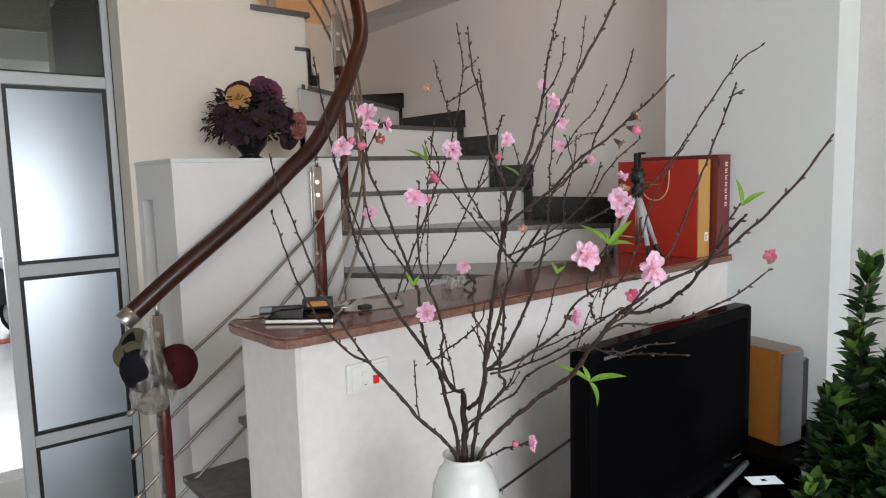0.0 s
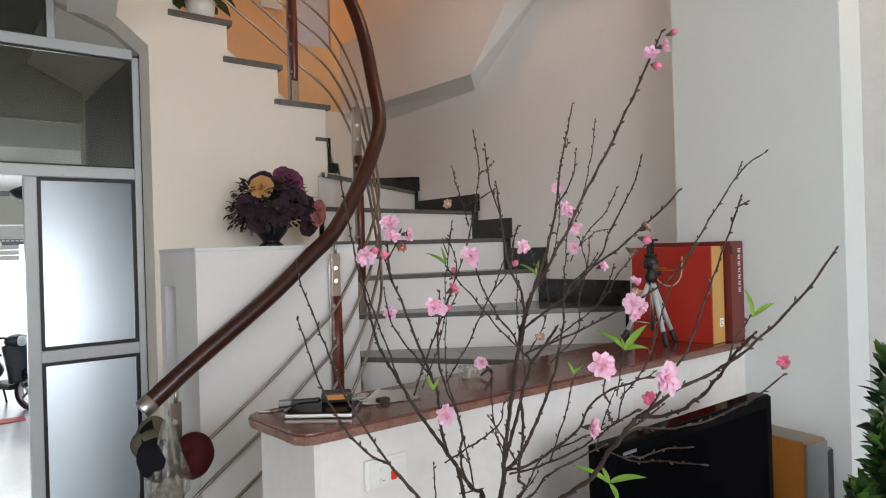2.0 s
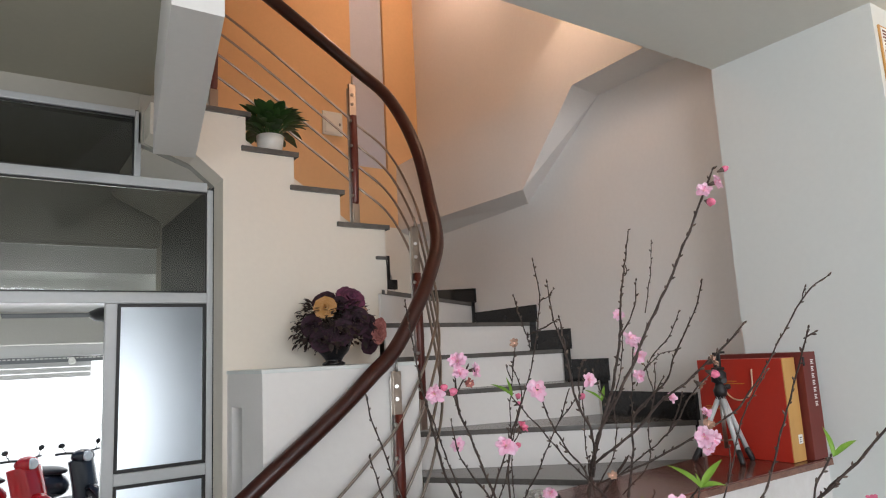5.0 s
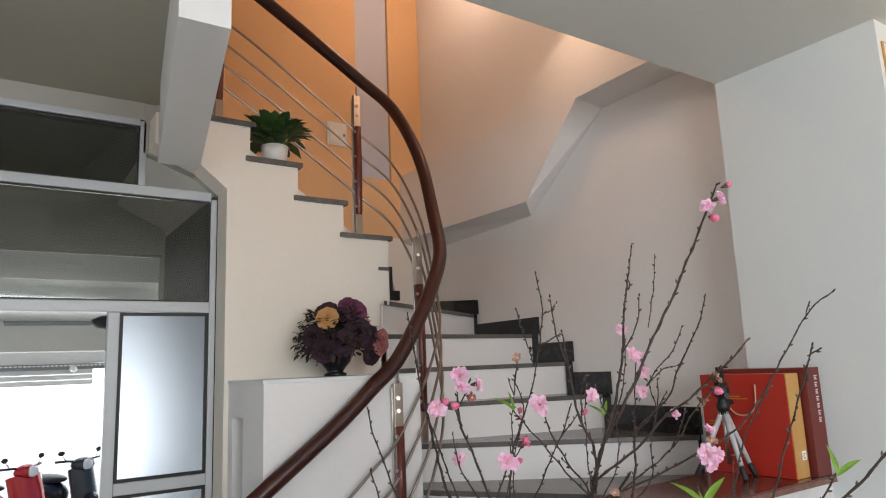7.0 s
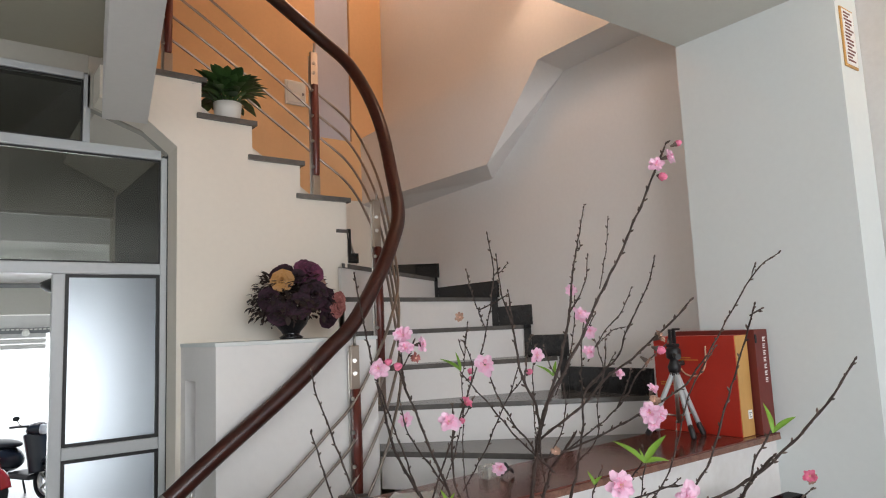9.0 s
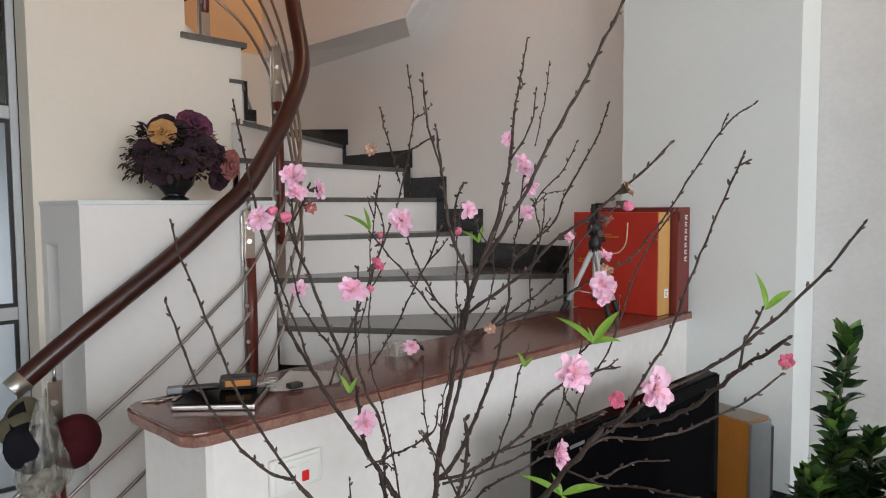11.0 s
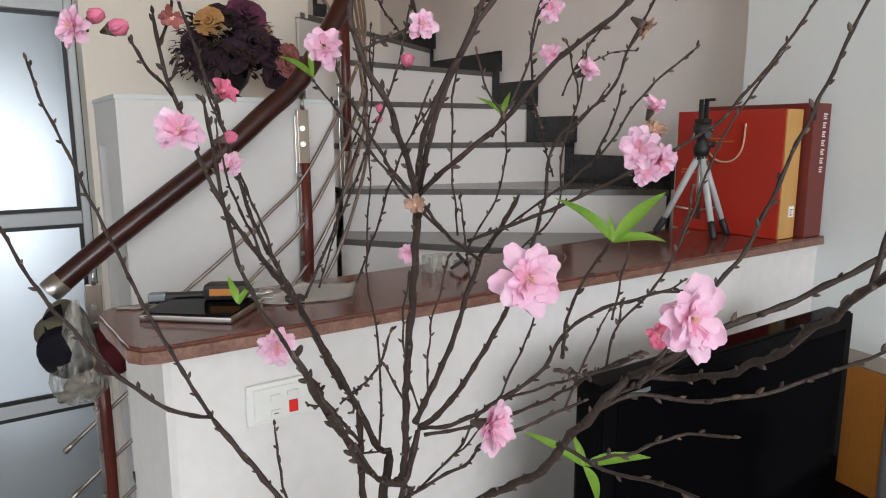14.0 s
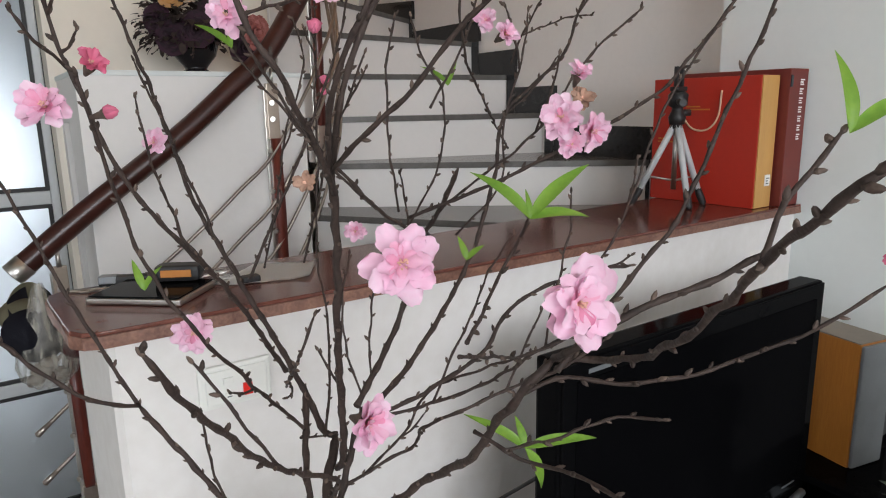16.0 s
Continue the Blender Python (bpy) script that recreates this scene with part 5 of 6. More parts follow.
def limb(r0, r1, *pts, twigs=True):
    """A limb of the branch: tapered, a little crooked at every node, with buds along it."""
    r0, r1 = r0 * 0.43, max(0.0010, r1 * 0.52)
    line_ = smooth_path(pts, 10) if len(pts) > 2 else [Vector(pts[0]).lerp(Vector(pts[1]), t / 8) for t in range(9)]
    dense, total = [], 0.0
    for a, b in zip(line_, line_[1:]):
        total += (b - a).length
    n = max(6, int(total / 0.009))
    # even spacing
    k, cum = 0, [0.0]
    for a, b in zip(line_, line_[1:]):
        cum.append(cum[-1] + (b - a).length)
    for i in range(n + 1):
        s = total * i / n
        while k < len(cum) - 2 and cum[k + 1] < s:
            k += 1
        f = (s - cum[k]) / max(1e-6, cum[k + 1] - cum[k])
        dense.append(line_[k].lerp(line_[k + 1], min(1, max(0, f))))
    out, rad = [], []
    ph_ = rb.uniform(0, 6)
    for i, p in enumerate(dense):
        t = i / n
        w = min(1, 4 * t) * min(1, 4 * (1 - t) + 0.4)
        j = Vector((noise.noise(p * 38 + Vector((ph_, 0, 0))), noise.noise(p * 38 + Vector((0, ph_, 9))), noise.noise(p * 38 + Vector((5, 0, ph_))))) * 0.0028 * w
        out.append(p + j)
        r = r0 + (r1 - r0) * t
        knob = 1.0 + (0.28 if i % 3 == 0 else 0.0) * (0.6 if r0 > 0.006 else 1.0) + 0.12 * noise.noise(p * 90)
        rad.append(r * knob)
    rad[-1] = r1 * 0.45
    lb = part("limb", tube(B(), out, rad, 8 if r0 > 0.005 else 6), M_BARK, peach)
    bm = B()
    side, run, due = rb.uniform(0, 6), 0.0, 0.012
    for i in range(2, len(out)):
        t = i / n
        r = r0 + (r1 - r0) * t
        run += (out[i] - out[i - 1]).length
        if run < due or r > 0.0042:
            continue
        run, due = 0.0, rb.uniform(0.010, 0.018)
        d = (out[i] - out[i - 1]).normalized()
        side += 2.4 + rb.uniform(-0.4, 0.4)
        o = d.orthogonal().normalized()
        o = o * math.cos(side) + d.cross(o) * math.sin(side)
        bud(bm, out[i] + o * r * 0.6, o * 0.75 + d * 0.9, rb.uniform(0.0050, 0.0080))
    if r1 < 0.0023:
        d = (out[-1] - out[-3]).normalized()
        bud(bm, out[-1] - d * 0.003, d, 0.0065)
    if twigs and total > 0.10:
        for q in range(int(total / 0.26)):
            i = rb.randrange(int(n * 0.25), n - 2)
            d = (out[i + 1] - out[i]).normalized()
            o = d.orthogonal().normalized()
            a = rb.uniform(0, 6.28)
            o = (o * math.cos(a) + d.cross(o) * math.sin(a)) * 0.75 + d + Vector((0, 0, 0.35))
            ln = rb.uniform(0.03, 0.11)
            bend = Vector((rb.uniform(-1, 1), rb.uniform(-1, 1), rb.uniform(0, 1.5))) * 0.12
            o.normalize()
            limb(0.0030, 0.0019, out[i], out[i] + o * ln * 0.5, out[i] + (o + bend) * ln, twigs=False)
    if len(bm.verts):
        tagged(part("bud_scatter", bm, M_BUD, lb, "pointed grey-brown buds"), kind="stuff")
    else:
        bm.free()
    return lb


limb(0.0140, 0.0100, (0.720, 0.857, 0.960), (0.737, 0.876, 1.045), (0.789, 0.936, 1.123))
limb(0.0084, 0.0058, (0.775, 0.905, 1.100), (0.757, 0.850, 1.145), (0.745, 0.824, 1.234), (0.733, 0.798, 1.294), (0.724, 0.775, 1.361), (0.717, 0.758, 1.406), (0.701, 0.731, 1.461))
limb(0.0085, 0.0062, (0.724, 0.852, 0.970), (0.738, 0.825, 1.060), (0.781, 0.750, 1.150), (0.789, 0.677, 1.208), (0.786, 0.636, 1.260), (0.787, 0.601, 1.303), (0.803, 0.592, 1.322))
limb(0.0069, 0.0052, (0.717, 0.866, 0.970), (0.700, 0.866, 1.052), (0.640, 0.885, 1.125), (0.613, 0.908, 1.168), (0.583, 0.938, 1.218))
limb(0.0048, 0.0021, (0.583, 0.938, 1.218), (0.562, 0.920, 1.231), (0.531, 0.919, 1.251), (0.491, 0.921, 1.295), (0.469, 0.918, 1.329), (0.442, 0.911, 1.379), (0.429, 0.909, 1.411), (0.412, 0.905, 1.457), (0.404, 0.908, 1.485), twigs=False)
limb(0.0048, 0.0021, (0.583, 0.938, 1.218), (0.566, 0.963, 1.257), (0.548, 0.989, 1.304), (0.529, 1.005, 1.354), (0.503, 1.008, 1.426), (0.487, 1.014, 1.476), (0.471, 1.020, 1.524), (0.458, 1.018, 1.572), twigs=False)
limb(0.0090, 0.0023, (0.790, 0.937, 1.122), (0.782, 0.955, 1.123), (0.780, 0.999, 1.158), (0.758, 1.083, 1.245), (0.719, 1.144, 1.354), (0.703, 1.158, 1.407), (0.682, 1.160, 1.494), (0.645, 1.143, 1.599), (0.621, 1.121, 1.655), (0.572, 1.064, 1.742), twigs=False)
limb(0.0046, 0.0023, (0.748, 1.106, 1.282), (0.729, 1.116, 1.321), (0.652, 1.143, 1.561), twigs=False)
limb(0.0069, 0.0025, (0.758, 1.000, 1.190), (0.715, 0.965, 1.262), (0.675, 0.915, 1.320), (0.628, 0.878, 1.378), (0.596, 0.856, 1.421), (0.575, 0.850, 1.459), (0.561, 0.853, 1.496), (0.551, 0.868, 1.533), (0.542, 0.864, 1.569), (0.538, 0.858, 1.598))
limb(0.0029, 0.0023, (0.551, 0.868, 1.533), (0.528, 0.842, 1.551), (0.516, 0.834, 1.570))
limb(0.0029, 0.0021, (0.549, 0.867, 1.545), (0.560, 0.890, 1.555), (0.566, 0.900, 1.566))
limb(0.0040, 0.0021, (0.668, 0.905, 1.330), (0.636, 0.893, 1.375), (0.631, 0.915, 1.396), (0.630, 0.952, 1.420), (0.628, 0.990, 1.461), (0.622, 1.000, 1.515))
limb(0.0046, 0.0021, (0.756, 1.101, 1.284), (0.792, 1.107, 1.350), (0.839, 1.102, 1.446), (0.891, 1.075, 1.594), (0.900, 1.043, 1.738), (0.877, 1.028, 1.827), twigs=False)
limb(0.0021, 0.0016, (0.900, 1.043, 1.738), (0.870, 0.986, 1.744), (0.902, 0.996, 1.762))
limb(0.0028, 0.0018, (0.893, 1.071, 1.632), (0.784, 0.958, 1.662), (0.755, 0.936, 1.683), (0.755, 0.945, 1.704), (0.797, 1.007, 1.749))
limb(0.0057, 0.0021, (0.708, 0.737, 1.435), (0.670, 0.694, 1.482), (0.641, 0.672, 1.523), (0.622, 0.671, 1.554), (0.624, 0.684, 1.605), (0.669, 0.746, 1.686))
limb(0.0025, 0.0021, (0.623, 0.670, 1.554), (0.723, 0.765, 1.593), (0.671, 0.702, 1.616))
limb(0.0034, 0.0023, (0.823, 1.079, 1.301), (0.803, 0.974, 1.404), (0.801, 0.930, 1.468), (0.812, 0.909, 1.511), (0.830, 0.901, 1.557))
limb(0.0057, 0.0021, (0.706, 0.735, 1.453), (0.702, 0.710, 1.501), (0.716, 0.699, 1.551), (0.740, 0.703, 1.589), (0.794, 0.733, 1.654), (0.882, 0.795, 1.742), (1.044, 0.901, 1.882))
limb(0.0054, 0.0028, (0.701, 0.731, 1.455), (0.691, 0.700, 1.505), (0.699, 0.664, 1.559), (0.726, 0.655, 1.603), (0.748, 0.645, 1.648), (0.766, 0.629, 1.692), (0.787, 0.614, 1.735), (0.825, 0.590, 1.825), (0.857, 0.566, 1.907), twigs=False)
limb(0.0030, 0.0021, (1.183, 0.991, 1.709), (1.229, 1.003, 1.802), (1.243, 0.999, 1.885))
limb(0.0075, 0.0021, (0.789, 0.868, 1.179), (0.820, 0.873, 1.187), (0.874, 0.889, 1.217), (0.967, 0.915, 1.301), (1.028, 0.932, 1.411), (1.047, 0.937, 1.486), (1.093, 0.885, 1.555), (1.099, 0.861, 1.605), (1.099, 0.822, 1.664), (1.089, 0.784, 1.713), (1.068, 0.753, 1.756))
limb(0.0028, 0.0018, (1.045, 0.920, 1.550), (1.037, 0.890, 1.584), (1.043, 0.846, 1.631), (1.055, 0.827, 1.657), (1.073, 0.818, 1.698))
limb(0.0025, 0.0017, (1.037, 0.890, 1.581), (1.153, 0.939, 1.611), (1.201, 0.933, 1.618))
limb(0.0030, 0.0018, (0.885, 0.865, 1.498), (0.930, 0.869, 1.561), (0.962, 0.876, 1.631), (0.979, 0.886, 1.702))
limb(0.0030, 0.0018, (1.106, 0.997, 1.440), (0.947, 0.854, 1.507), (0.861, 0.775, 1.557), (0.850, 0.759, 1.604), (0.888, 0.785, 1.641))
limb(0.0046, 0.0023, (0.703, 0.732, 1.452), (0.713, 0.690, 1.483), (0.729, 0.660, 1.508), (0.747, 0.630, 1.545), (0.764, 0.594, 1.574), (0.784, 0.564, 1.605), (0.795, 0.542, 1.624), (0.813, 0.518, 1.658), twigs=False)
limb(0.0046, 0.0021, (0.870, 0.889, 1.379), (0.944, 0.801, 1.428), (1.015, 0.716, 1.489), (1.054, 0.672, 1.538), (1.135, 0.597, 1.702), (1.172, 0.561, 1.743), twigs=False)
limb(0.0021, 0.0018, (1.135, 0.597, 1.702), (1.133, 0.587, 1.725))
limb(0.0041, 0.0021, (0.787, 0.573, 1.322), (0.865, 0.563, 1.393), (0.887, 0.553, 1.422), (0.909, 0.544, 1.481), (0.920, 0.528, 1.531), (0.919, 0.502, 1.592), (0.901, 0.471, 1.649), twigs=False)
limb(0.0021, 0.0025, (0.907, 0.484, 1.632), (0.929, 0.475, 1.642))
limb(0.0057, 0.0025, (0.803, 0.592, 1.322), (0.790, 0.560, 1.342), (0.811, 0.529, 1.370), (0.852, 0.502, 1.391), (0.877, 0.469, 1.420), (0.899, 0.428, 1.464), (0.908, 0.400, 1.498), (0.911, 0.373, 1.534), (0.917, 0.351, 1.570), twigs=False)
limb(0.0062, 0.0028, (0.803, 0.592, 1.322), (0.826, 0.570, 1.322), (0.805, 0.519, 1.345), (0.781, 0.479, 1.371), (0.765, 0.448, 1.397), (0.742, 0.419, 1.424), (0.711, 0.389, 1.449), (0.688, 0.364, 1.465), (0.679, 0.346, 1.481), twigs=False)
limb(0.0029, 0.0023, (0.727, 0.404, 1.437), (0.748, 0.406, 1.462), (0.788, 0.406, 1.487), twigs=False)
limb(0.0039, 0.0021, (0.790, 0.610, 1.292), (0.818, 0.598, 1.302), (0.837, 0.569, 1.302), (0.858, 0.541, 1.309), (0.885, 0.520, 1.316), (0.903, 0.507, 1.325), (0.923, 0.485, 1.339), (0.937, 0.461, 1.362), (0.954, 0.442, 1.384), twigs=False)
limb(0.0030, 0.0021, (0.737, 0.601, 1.282), (0.748, 0.560, 1.275), (0.751, 0.525, 1.281), (0.735, 0.448, 1.299))
limb(0.0028, 0.0021, (0.740, 0.573, 1.279), (0.811, 0.585, 1.263), (0.858, 0.577, 1.264), (0.874, 0.546, 1.271))
limb(0.0057, 0.0030, (0.791, 0.866, 1.179), (0.817, 0.834, 1.190), (0.880, 0.782, 1.245), (0.923, 0.765, 1.303), (0.987, 0.725, 1.331), (1.023, 0.702, 1.337))
limb(0.0046, 0.0028, (0.791, 0.862, 1.172), (0.841, 0.836, 1.180), (0.885, 0.786, 1.210), (0.897, 0.751, 1.237), (0.897, 0.701, 1.276), (0.883, 0.646, 1.310))
limb(0.0046, 0.0028, (0.757, 0.898, 1.075), (0.843, 0.861, 1.120), (0.826, 0.801, 1.175), (0.844, 0.751, 1.212), (0.910, 0.735, 1.228))
limb(0.0034, 0.0023, (0.845, 0.812, 1.194), (0.862, 0.806, 1.234), (0.890, 0.812, 1.270), (0.953, 0.843, 1.322), (1.003, 0.864, 1.348))
limb(0.0080, 0.0046, (0.786, 0.872, 1.184), (0.838, 0.903, 1.221), (0.870, 0.915, 1.258), (0.893, 0.913, 1.322), (0.899, 0.895, 1.362), (0.900, 0.866, 1.394), (0.887, 0.819, 1.437))
limb(0.0039, 0.0018, (0.784, 0.953, 1.122), (0.814, 1.000, 1.157), (0.840, 1.052, 1.207), (0.861, 1.121, 1.304), (0.873, 1.139, 1.363), (0.881, 1.146, 1.424), (0.881, 1.142, 1.510), (0.876, 1.121, 1.582), (0.866, 1.097, 1.633))
limb(0.0034, 0.0019, (0.800, 0.836, 1.402), (0.768, 0.850, 1.436), (0.732, 0.872, 1.490), (0.692, 0.904, 1.553))
limb(0.0046, 0.0023, (0.872, 0.869, 1.360), (0.802, 0.835, 1.401), (0.768, 0.816, 1.428), (0.729, 0.807, 1.462), (0.714, 0.809, 1.485), (0.692, 0.810, 1.519), (0.675, 0.800, 1.540), (0.654, 0.790, 1.570))
limb(0.0034, 0.0023, (0.761, 1.010, 1.165), (0.689, 0.787, 1.288), (0.704, 0.779, 1.328))
limb(0.0039, 0.0023, (0.804, 0.901, 1.080), (0.846, 0.874, 1.134), (0.864, 0.852, 1.186), (0.888, 0.799, 1.221), (0.899, 0.725, 1.263))
limb(0.0030, 0.0023, (0.707, 0.568, 1.362), (0.772, 0.631, 1.360), (0.807, 0.640, 1.391), (0.787, 0.602, 1.425))
limb(0.0030, 0.0021, (0.702, 0.569, 1.354), (0.826, 0.653, 1.299), (0.865, 0.635, 1.312))
limb(0.0028, 0.0021, (0.861, 0.896, 1.386), (0.842, 0.880, 1.467), (0.840, 0.877, 1.542), (0.854, 0.881, 1.592))
limb(0.0028, 0.0021, (0.871, 0.888, 1.373), (0.887, 0.854, 1.437), (0.888, 0.844, 1.507), (0.872, 0.860, 1.552), (0.868, 0.872, 1.592))
limb(0.0028, 0.0021, (0.797, 0.880, 1.192), (0.786, 0.886, 1.235), (0.788, 0.898, 1.288), (0.814, 0.927, 1.342))
limb(0.0028, 0.0021, (0.815, 0.890, 1.204), (0.812, 0.886, 1.240), (0.817, 0.887, 1.279), (0.832, 0.887, 1.327), (0.856, 0.907, 1.359))
limb(0.0028, 0.0021, (0.953, 0.742, 1.306), (0.952, 0.734, 1.343), (0.960, 0.731, 1.383), (0.970, 0.741, 1.415))
limb(0.0030, 0.0021, (0.901, 0.865, 1.392), (0.960, 0.785, 1.471), (0.997, 0.745, 1.548), (1.035, 0.715, 1.589))
limb(0.0028, 0.0021, (0.924, 0.875, 1.355), (0.949, 0.825, 1.416), (0.946, 0.818, 1.477), (0.964, 0.808, 1.551), (0.975, 0.812, 1.597))
limb(0.0030, 0.0021, (0.956, 0.737, 1.301), (0.991, 0.703, 1.366), (1.024, 0.670, 1.502), (1.054, 0.632, 1.580))
limb(0.0034, 0.0023, (0.756, 0.963, 1.118), (0.776, 0.920, 1.134))
limb(0.0028, 0.0021, (0.775, 1.097, 1.297), (0.777, 1.049, 1.377), (0.785, 1.018, 1.473), (0.812, 1.019, 1.550), (0.814, 1.048, 1.604))
limb(0.0050, 0.0023, (0.745, 0.925, 1.150), (0.706, 0.895, 1.199), (0.640, 0.812, 1.285), (0.601, 0.778, 1.338), (0.582, 0.776, 1.373), (0.565, 0.771, 1.422), (0.555, 0.759, 1.458), (0.546, 0.741, 1.492), (0.539, 0.731, 1.523))
limb(0.0090, 0.0070, (0.732, 0.856, 0.970), (0.747, 0.862, 1.060), (0.789, 0.868, 1.179))
limb(0.0080, 0.0070, (0.722, 0.872, 0.970), (0.733, 0.894, 1.060), (0.780, 0.999, 1.158))
limb(0.0052, 0.0034, (0.748, 0.880, 1.070), (0.722, 0.800, 1.140), (0.688, 0.722, 1.205), (0.648, 0.692, 1.238), (0.609, 0.652, 1.279), (0.569, 0.603, 1.334), (0.546, 0.579, 1.368), (0.530, 0.567, 1.398))
limb(0.0046, 0.0026, (0.728, 0.850, 1.020), (0.722, 0.800, 1.055), (0.700, 0.730, 1.100), (0.687, 0.676, 1.126))


def petal(bm, c, f, rad, size, lift, rnd, cup=0.35, mat_index=0):
    """One cupped petal with a wavy, notched rim, from the centre outwards."""
    tan = f.cross(rad).normalized()
    rows = []
    twist = (rnd - 0.5) * 0.7
    for j in range(7):
        t = j / 6
        w = size * 0.335 * (0.12 + 0.88 * math.sin(math.pi / 2 * min(1, t * 1.3)) ** 1.1) * (1 - 0.9 * max(0, t - 0.8))
        out = rad * (size * t) + f * (size * (lift * t - 0.45 * lift * t * t + cup * 0.2 * t * t))
        row = []
        for k in range(7):
            u = (k - 3) / 3
            wav = f * (size * 0.06 * math.sin(3.4 * u + rnd * 9 + t * 3) + size * twist * 0.35 * u * t) * t
            notch = rad * (-size * (0.46 * (1 - math.sqrt(1 - 0.9 * u * u)) + (0.05 if k == 3 and j == 6 else 0)) * t ** 3)
            row.append(bm.verts.new(c + out + tan * (w * u) + f * (cup * w * u * u * 0.8) + wav + notch))
        rows.append(row)
    for a, b in zip(rows, rows[1:]):
        for k in range(6):
            q = bm.faces.new((a[k], a[k + 1], b[k + 1], b[k]))
            q.smooth, q.material_index = True, (1 if a is rows[0] or a is rows[1] else mat_index)


def blossom(at, face, size, material=None, layers=4, openness=1.0, label=""):
    """A double peach blossom: layered ruffled petals, stamens, a small calyx."""
    c, f = Vector(at), Vector(face).normalized()
    size *= 0.74
    s = f.orthogonal().normalized()
    u = f.cross(s)
    bm = B()
    a0 = rb.uniform(0, 6)
    for L in range(layers):
        k = 8 if L < 2 else 6
        for i in range(k):
            if rb.random() < 0.10:
                continue
            a = a0 + 2 * math.pi * (i + 0.5 * (L % 2)) / k + rb.uniform(-0.3, 0.3)
            lift = (0.05 + 0.42 * L) * rb.uniform(0.5, 1.5) + (1 - openness) * 1.5
            sz = size * 0.5 * (1.06 - 0.19 * L) * rb.uniform(0.78, 1.15)
            petal(bm, c + f * (0.001 * L), f, (s * math.cos(a) + u * math.sin(a)), sz, lift, rb.random(), 0.35, 1 if L >= 3 else 0)
    fl_ = part("blossom", bm, [material or M_PETAL, material or M_PETALMID], peach, label)
    bm = B()
    for i in range(14):
        a, t = rb.uniform(0, 6.28), rb.uniform(0.05, 0.5)
        d = (f + (s * math.cos(a) + u * math.sin(a)) * t).normalized()
        q = c + d * size * rb.uniform(0.14, 0.25)
        tube(bm, [c, q], 0.0003, 4, False)
        bmesh.ops.create_icosphere(bm, subdivisions=1, radius=0.0006, matrix=Matrix.Translation(q))
    tagged(part("stamens", bm, M_STAMEN, fl_, "fine orange stamens"), kind="stuff")
    bm = B()
    tube(bm, [c - f * 0.010, c - f * 0.004, c + f * 0.001], [0.0012, 0.003, 0.004], 8)
    part("calyx", bm, M_BUD, fl_)
    return fl_


def pink_bud(at, face, size):
    """A closed round pink flower bud in its calyx, with overlapping petal edges."""
    c, f = Vector(at), Vector(face).normalized()
    r = size * 0.20
    bm = tube(B(), [c - f * r * 0.3, c + f * r * 0.3, c + f * r * 1.1, c + f * r * 1.9, c + f * r * 2.35], [r * 0.45, r * 0.9, r * 1.05, r * 0.75, r * 0.12], 10)
    s = f.orthogonal().normalized()
    u = f.cross(s)
    for i in range(3):
        a = 2.1 * i + rb.uniform(0, 1)
        o = s * math.cos(a) + u * math.sin(a)
        tube(bm, [c + o * r * 0.75 + f * r * 0.4, c + o * r * 0.95 + f * r * 1.2, c + o * r * 0.4 + f * r * 2.2], [r * 0.3, r * 0.35, r * 0.08], 6)
    p = part("flower_bud", bm, M_PETALDEEP, peach)
    bm = tube(B(), [c - f * 0.008, c - f * r * 0.4, c + f * r * 0.35], [0.0012, r * 0.6, r * 0.98], 8)
    part("calyx", bm, M_BUD, p)


def sprig(at, leaves):
    """A sprig of fresh narrow leaves, each given by direction, length and width."""
    bm = B()
    for d, ll, w in leaves:
        leaf(bm, at, Vector(d) + Vector((0, 0, 0.22)), (-0.3, -0.5, 0.8), ll, w * 0.66, 0.5, 0.5, 10)
    part("leaf_sprig", bm, M_YOUNGLEAF, peach, "fresh bright green leaves")


TOCAM = Vector((-0.62, -0.75, 0.12))
blossom((0.638, 0.526, 1.428), TOCAM + Vector((0.1, -0.2, 0.25)), 0.052, label="large open pink double blossom")
blossom((0.699, 0.475, 1.410), TOCAM + Vector((0.35, -0.1, 0.05)), 0.055, label="large open pink double blossom")
blossom((0.655, 0.796, 1.568), TOCAM + Vector((0, 0, 0.2)), 0.048)
blossom((0.612, 0.819, 1.320), TOCAM + Vector((0.5, 0, -0.1)), 0.046)
blossom((0.803, 0.721, 1.645), TOCAM + Vector((0.3, 0, 0.4)), 0.034)
blossom((0.619, 0.534, 1.352), Vector((0.2, -0.9, 0.1)), 0.036, openness=0.5)
blossom((0.517, 0.819, 1.622), TOCAM + Vector((-0.4, 0, 0.5)), 0.042, openness=0.7)
blossom((0.521, 0.822, 1.604), Vector((-0.3, -0.8, 0.4)), 0.034, openness=0.6)
blossom((0.544, 0.815, 1.609), Vector((0.5, -0.7, 0.1)), 0.036)
blossom((0.545, 0.832, 1.589), Vector((0.2, -0.9, -0.2)), 0.026, M_ROSEPINK, 2)
blossom((0.480, 0.829, 1.576), Vector((-0.8, -0.5, 0.1)), 0.040)
pink_bud((0.502, 0.826, 1.576), (0.6, -0.5, 0.2), 0.030)
pink_bud((0.491, 0.831, 1.583), (0.4, -0.7, 0.3), 0.026)
blossom((0.639, 1.006, 1.468), TOCAM, 0.038)
blossom((0.521, 0.719, 1.502), TOCAM + Vector((0.2, 0, 0.3)), 0.042, openness=0.75)
pink_bud((0.552, 0.735, 1.498), (0.7, -0.3, 0.2), 0.020)
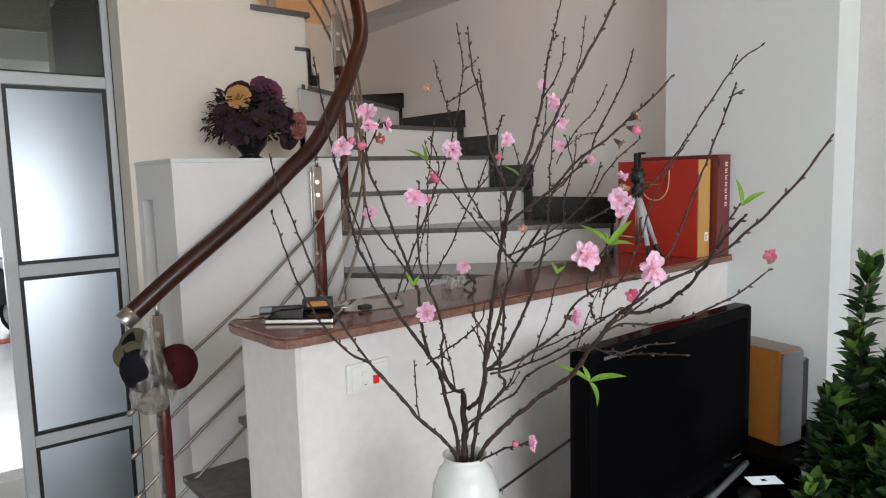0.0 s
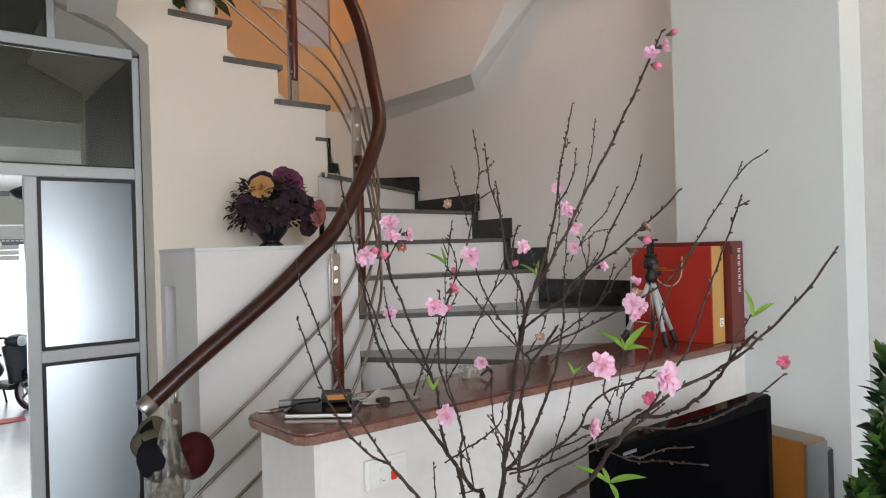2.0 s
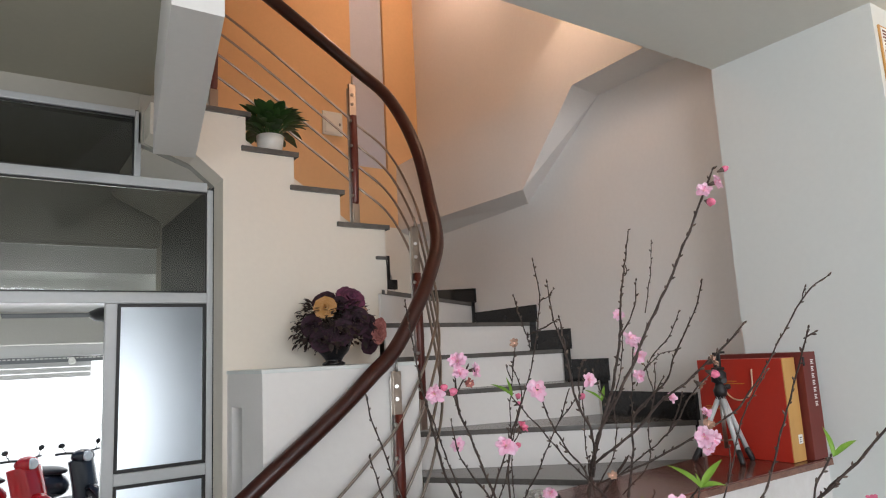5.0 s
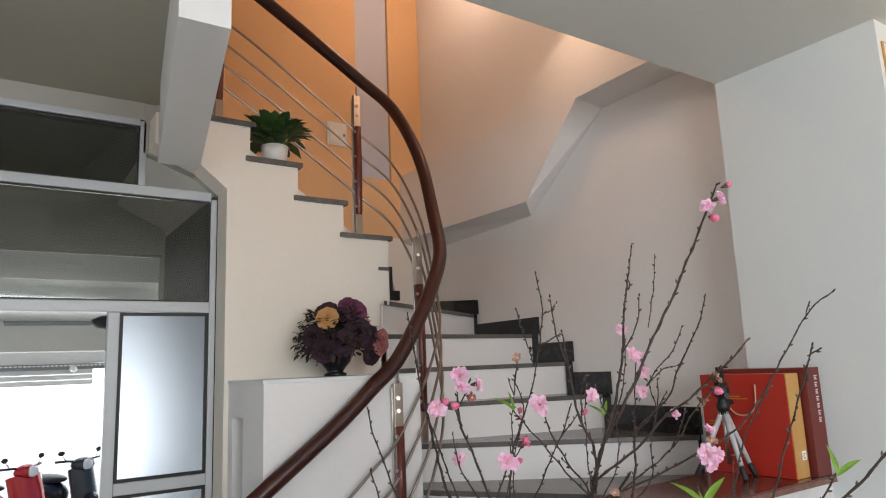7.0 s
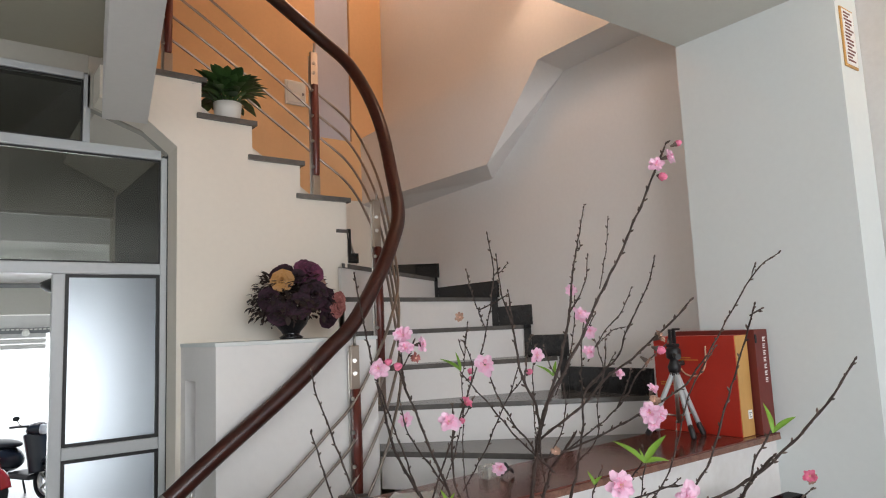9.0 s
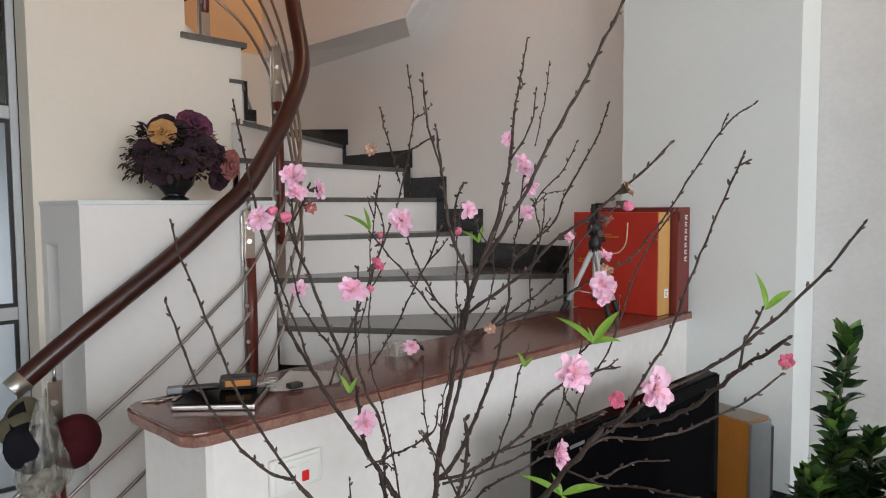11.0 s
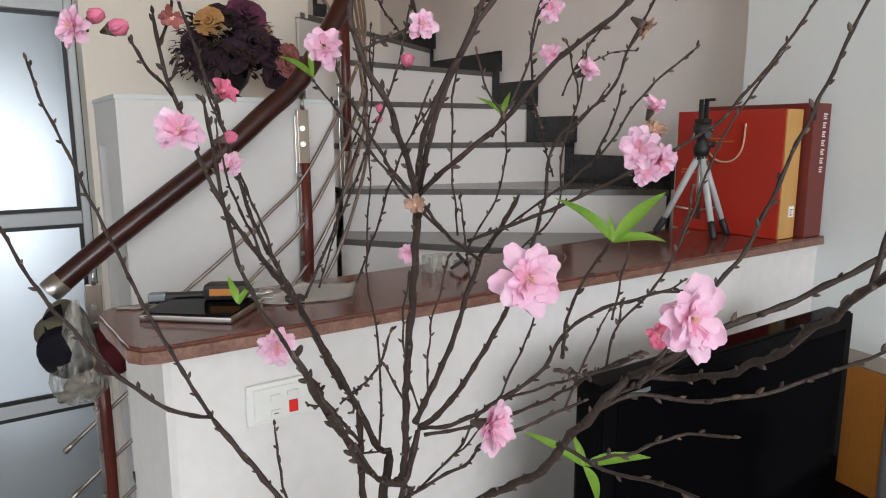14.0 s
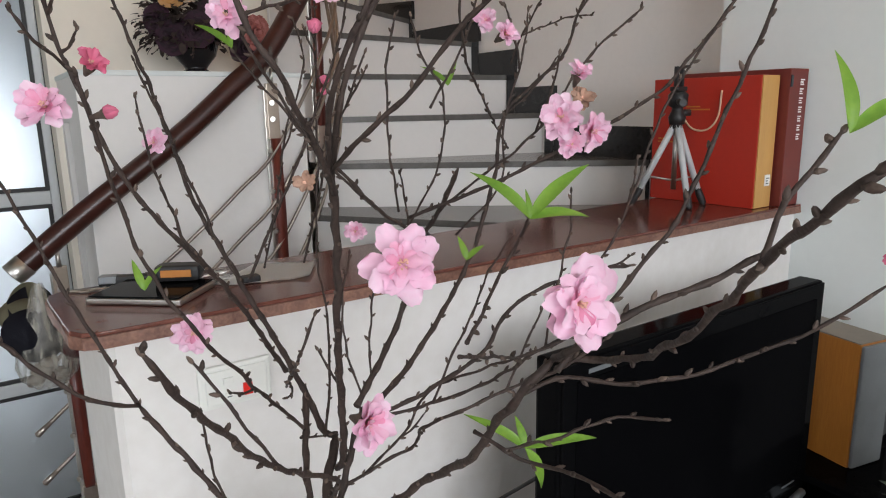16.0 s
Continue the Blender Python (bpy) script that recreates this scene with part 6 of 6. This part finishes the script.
blossom((0.705, 0.728, 1.583), TOCAM + Vector((0.4, 0, 0)), 0.034)
pink_bud((0.700, 0.742, 1.556), (-0.2, -0.7, 0.4), 0.024)
blossom((0.940, 0.860, 1.695), TOCAM, 0.030, openness=0.5)
blossom((0.854, 0.756, 1.639), Vector((-0.6, -0.5, 0.7)), 0.040, openness=0.8)
blossom((0.870, 0.760, 1.615), TOCAM, 0.032, openness=0.6)
blossom((0.900, 0.790, 1.578), TOCAM, 0.032, openness=0.6)
blossom((0.810, 0.657, 1.549), Vector((0, -0.8, 0.3)), 0.026, openness=0.5)
blossom((0.790, 0.585, 1.572), Vector((0.3, -0.6, -0.5)), 0.022, M_WILT, 2, 0.8, "withered brown blossom")
blossom((0.785, 0.556, 1.606), Vector((0.2, -0.8, 0.4)), 0.026, M_WILT, 2, 0.8, "withered brown blossom")
pink_bud((0.778, 0.556, 1.590), (0.3, -0.8, -0.3), 0.028)
blossom((0.830, 0.616, 1.490), TOCAM + Vector((-0.4, 0, 0)), 0.042, openness=0.8)
blossom((0.898, 0.652, 1.478), TOCAM + Vector((0.5, 0, -0.3)), 0.042, openness=0.7)
blossom((0.868, 0.634, 1.502), TOCAM + Vector((0.1, 0, 0.3)), 0.027, M_WILT, 3, 0.8, "withered blossom")
blossom((0.850, 0.625, 1.470), TOCAM, 0.030, openness=0.5)
blossom((0.862, 0.632, 1.520), Vector((-0.2, -0.6, 0.8)), 0.028, openness=0.6)
blossom((0.872, 1.021, 1.345), TOCAM, 0.042)
blossom((0.863, 0.616, 1.338), TOCAM, 0.034, M_PETALDEEP, 3, 0.4)
blossom((0.931, 0.430, 1.404), Vector((-0.5, -0.6, -0.3)), 0.022, M_WILT, 2, 0.7, "withered blossom")
blossom((0.915, 0.425, 1.410), Vector((-0.8, -0.5, 0.2)), 0.026, M_PETALDEEP, 2, 0.5)
blossom((0.537, 0.704, 1.646), TOCAM, 0.019, M_WILT, 2, 0.6, "withered blossom")
pink_bud((0.885, 1.118, 1.534), (-0.3, -0.6, 0.5), 0.028)
pink_bud((0.876, 1.112, 1.520), (0.4, -0.6, 0.3), 0.022)
blossom((0.640, 0.634, 1.457), TOCAM, 0.019, M_WILT, 2, 0.8, "withered orange-brown blossom")
blossom((0.545, 0.712, 1.526), Vector((0.2, -0.8, 0.5)), 0.024, M_PETALDEEP, 3, 0.4)
blossom((0.685, 0.671, 1.129), Vector((0.4, -0.8, 0.2)), 0.036, openness=0.6)
pink_bud((0.668, 0.682, 1.130), (-0.6, -0.6, 0.3), 0.024)
blossom((0.829, 0.569, 1.867), Vector((-0.5, -0.6, 0.2)), 0.035, openness=0.7)
blossom((0.851, 0.564, 1.882), Vector((0.5, -0.7, 0.2)), 0.036, openness=0.7)
pink_bud((0.829, 0.562, 1.850), (-0.2, -0.8, -0.3), 0.030)
pink_bud((0.875, 0.562, 1.906), (0.6, -0.6, 0.3), 0.024)
sprig((0.784, 0.598, 1.424), [((-0.50, 0.40, 0.70), 0.048, 0.015), ((0.55, -0.34, 0.68), 0.054, 0.016), ((0.75, -0.5, 0.10), 0.040, 0.014), ((0.0, 0.1, 1), 0.02, 0.006)])
sprig((0.692, 0.904, 1.555), [((-0.6, 0.3, 0.6), 0.040, 0.012), ((-0.1, 0.1, 1), 0.035, 0.008)])
sprig((0.970, 0.951, 1.524), [((-0.6, 0.3, 0.7), 0.038, 0.012), ((0.3, -0.1, 1.0), 0.034, 0.011)])
sprig((0.788, 0.404, 1.485), [((0.05, 0.0, 1), 0.036, 0.010), ((0.7, -0.45, 0.5), 0.042, 0.011)])
sprig((0.890, 0.717, 1.168), [((-0.7, 0.4, 0.60), 0.062, 0.016), ((0.7, -0.5, 0.10), 0.070, 0.019), ((0.35, -0.3, -0.85), 0.055, 0.020), ((-0.1, 0.2, 0.9), 0.03, 0.013)])
sprig((0.576, 0.801, 1.366), [((-0.3, 0.1, 0.9), 0.024, 0.009), ((0.4, -0.2, 0.9), 0.02, 0.008)])
sprig((0.843, 0.748, 1.36), [((-0.2, 0.1, 0.9), 0.022, 0.010), ((0.6, -0.2, 0.5), 0.022, 0.009)])
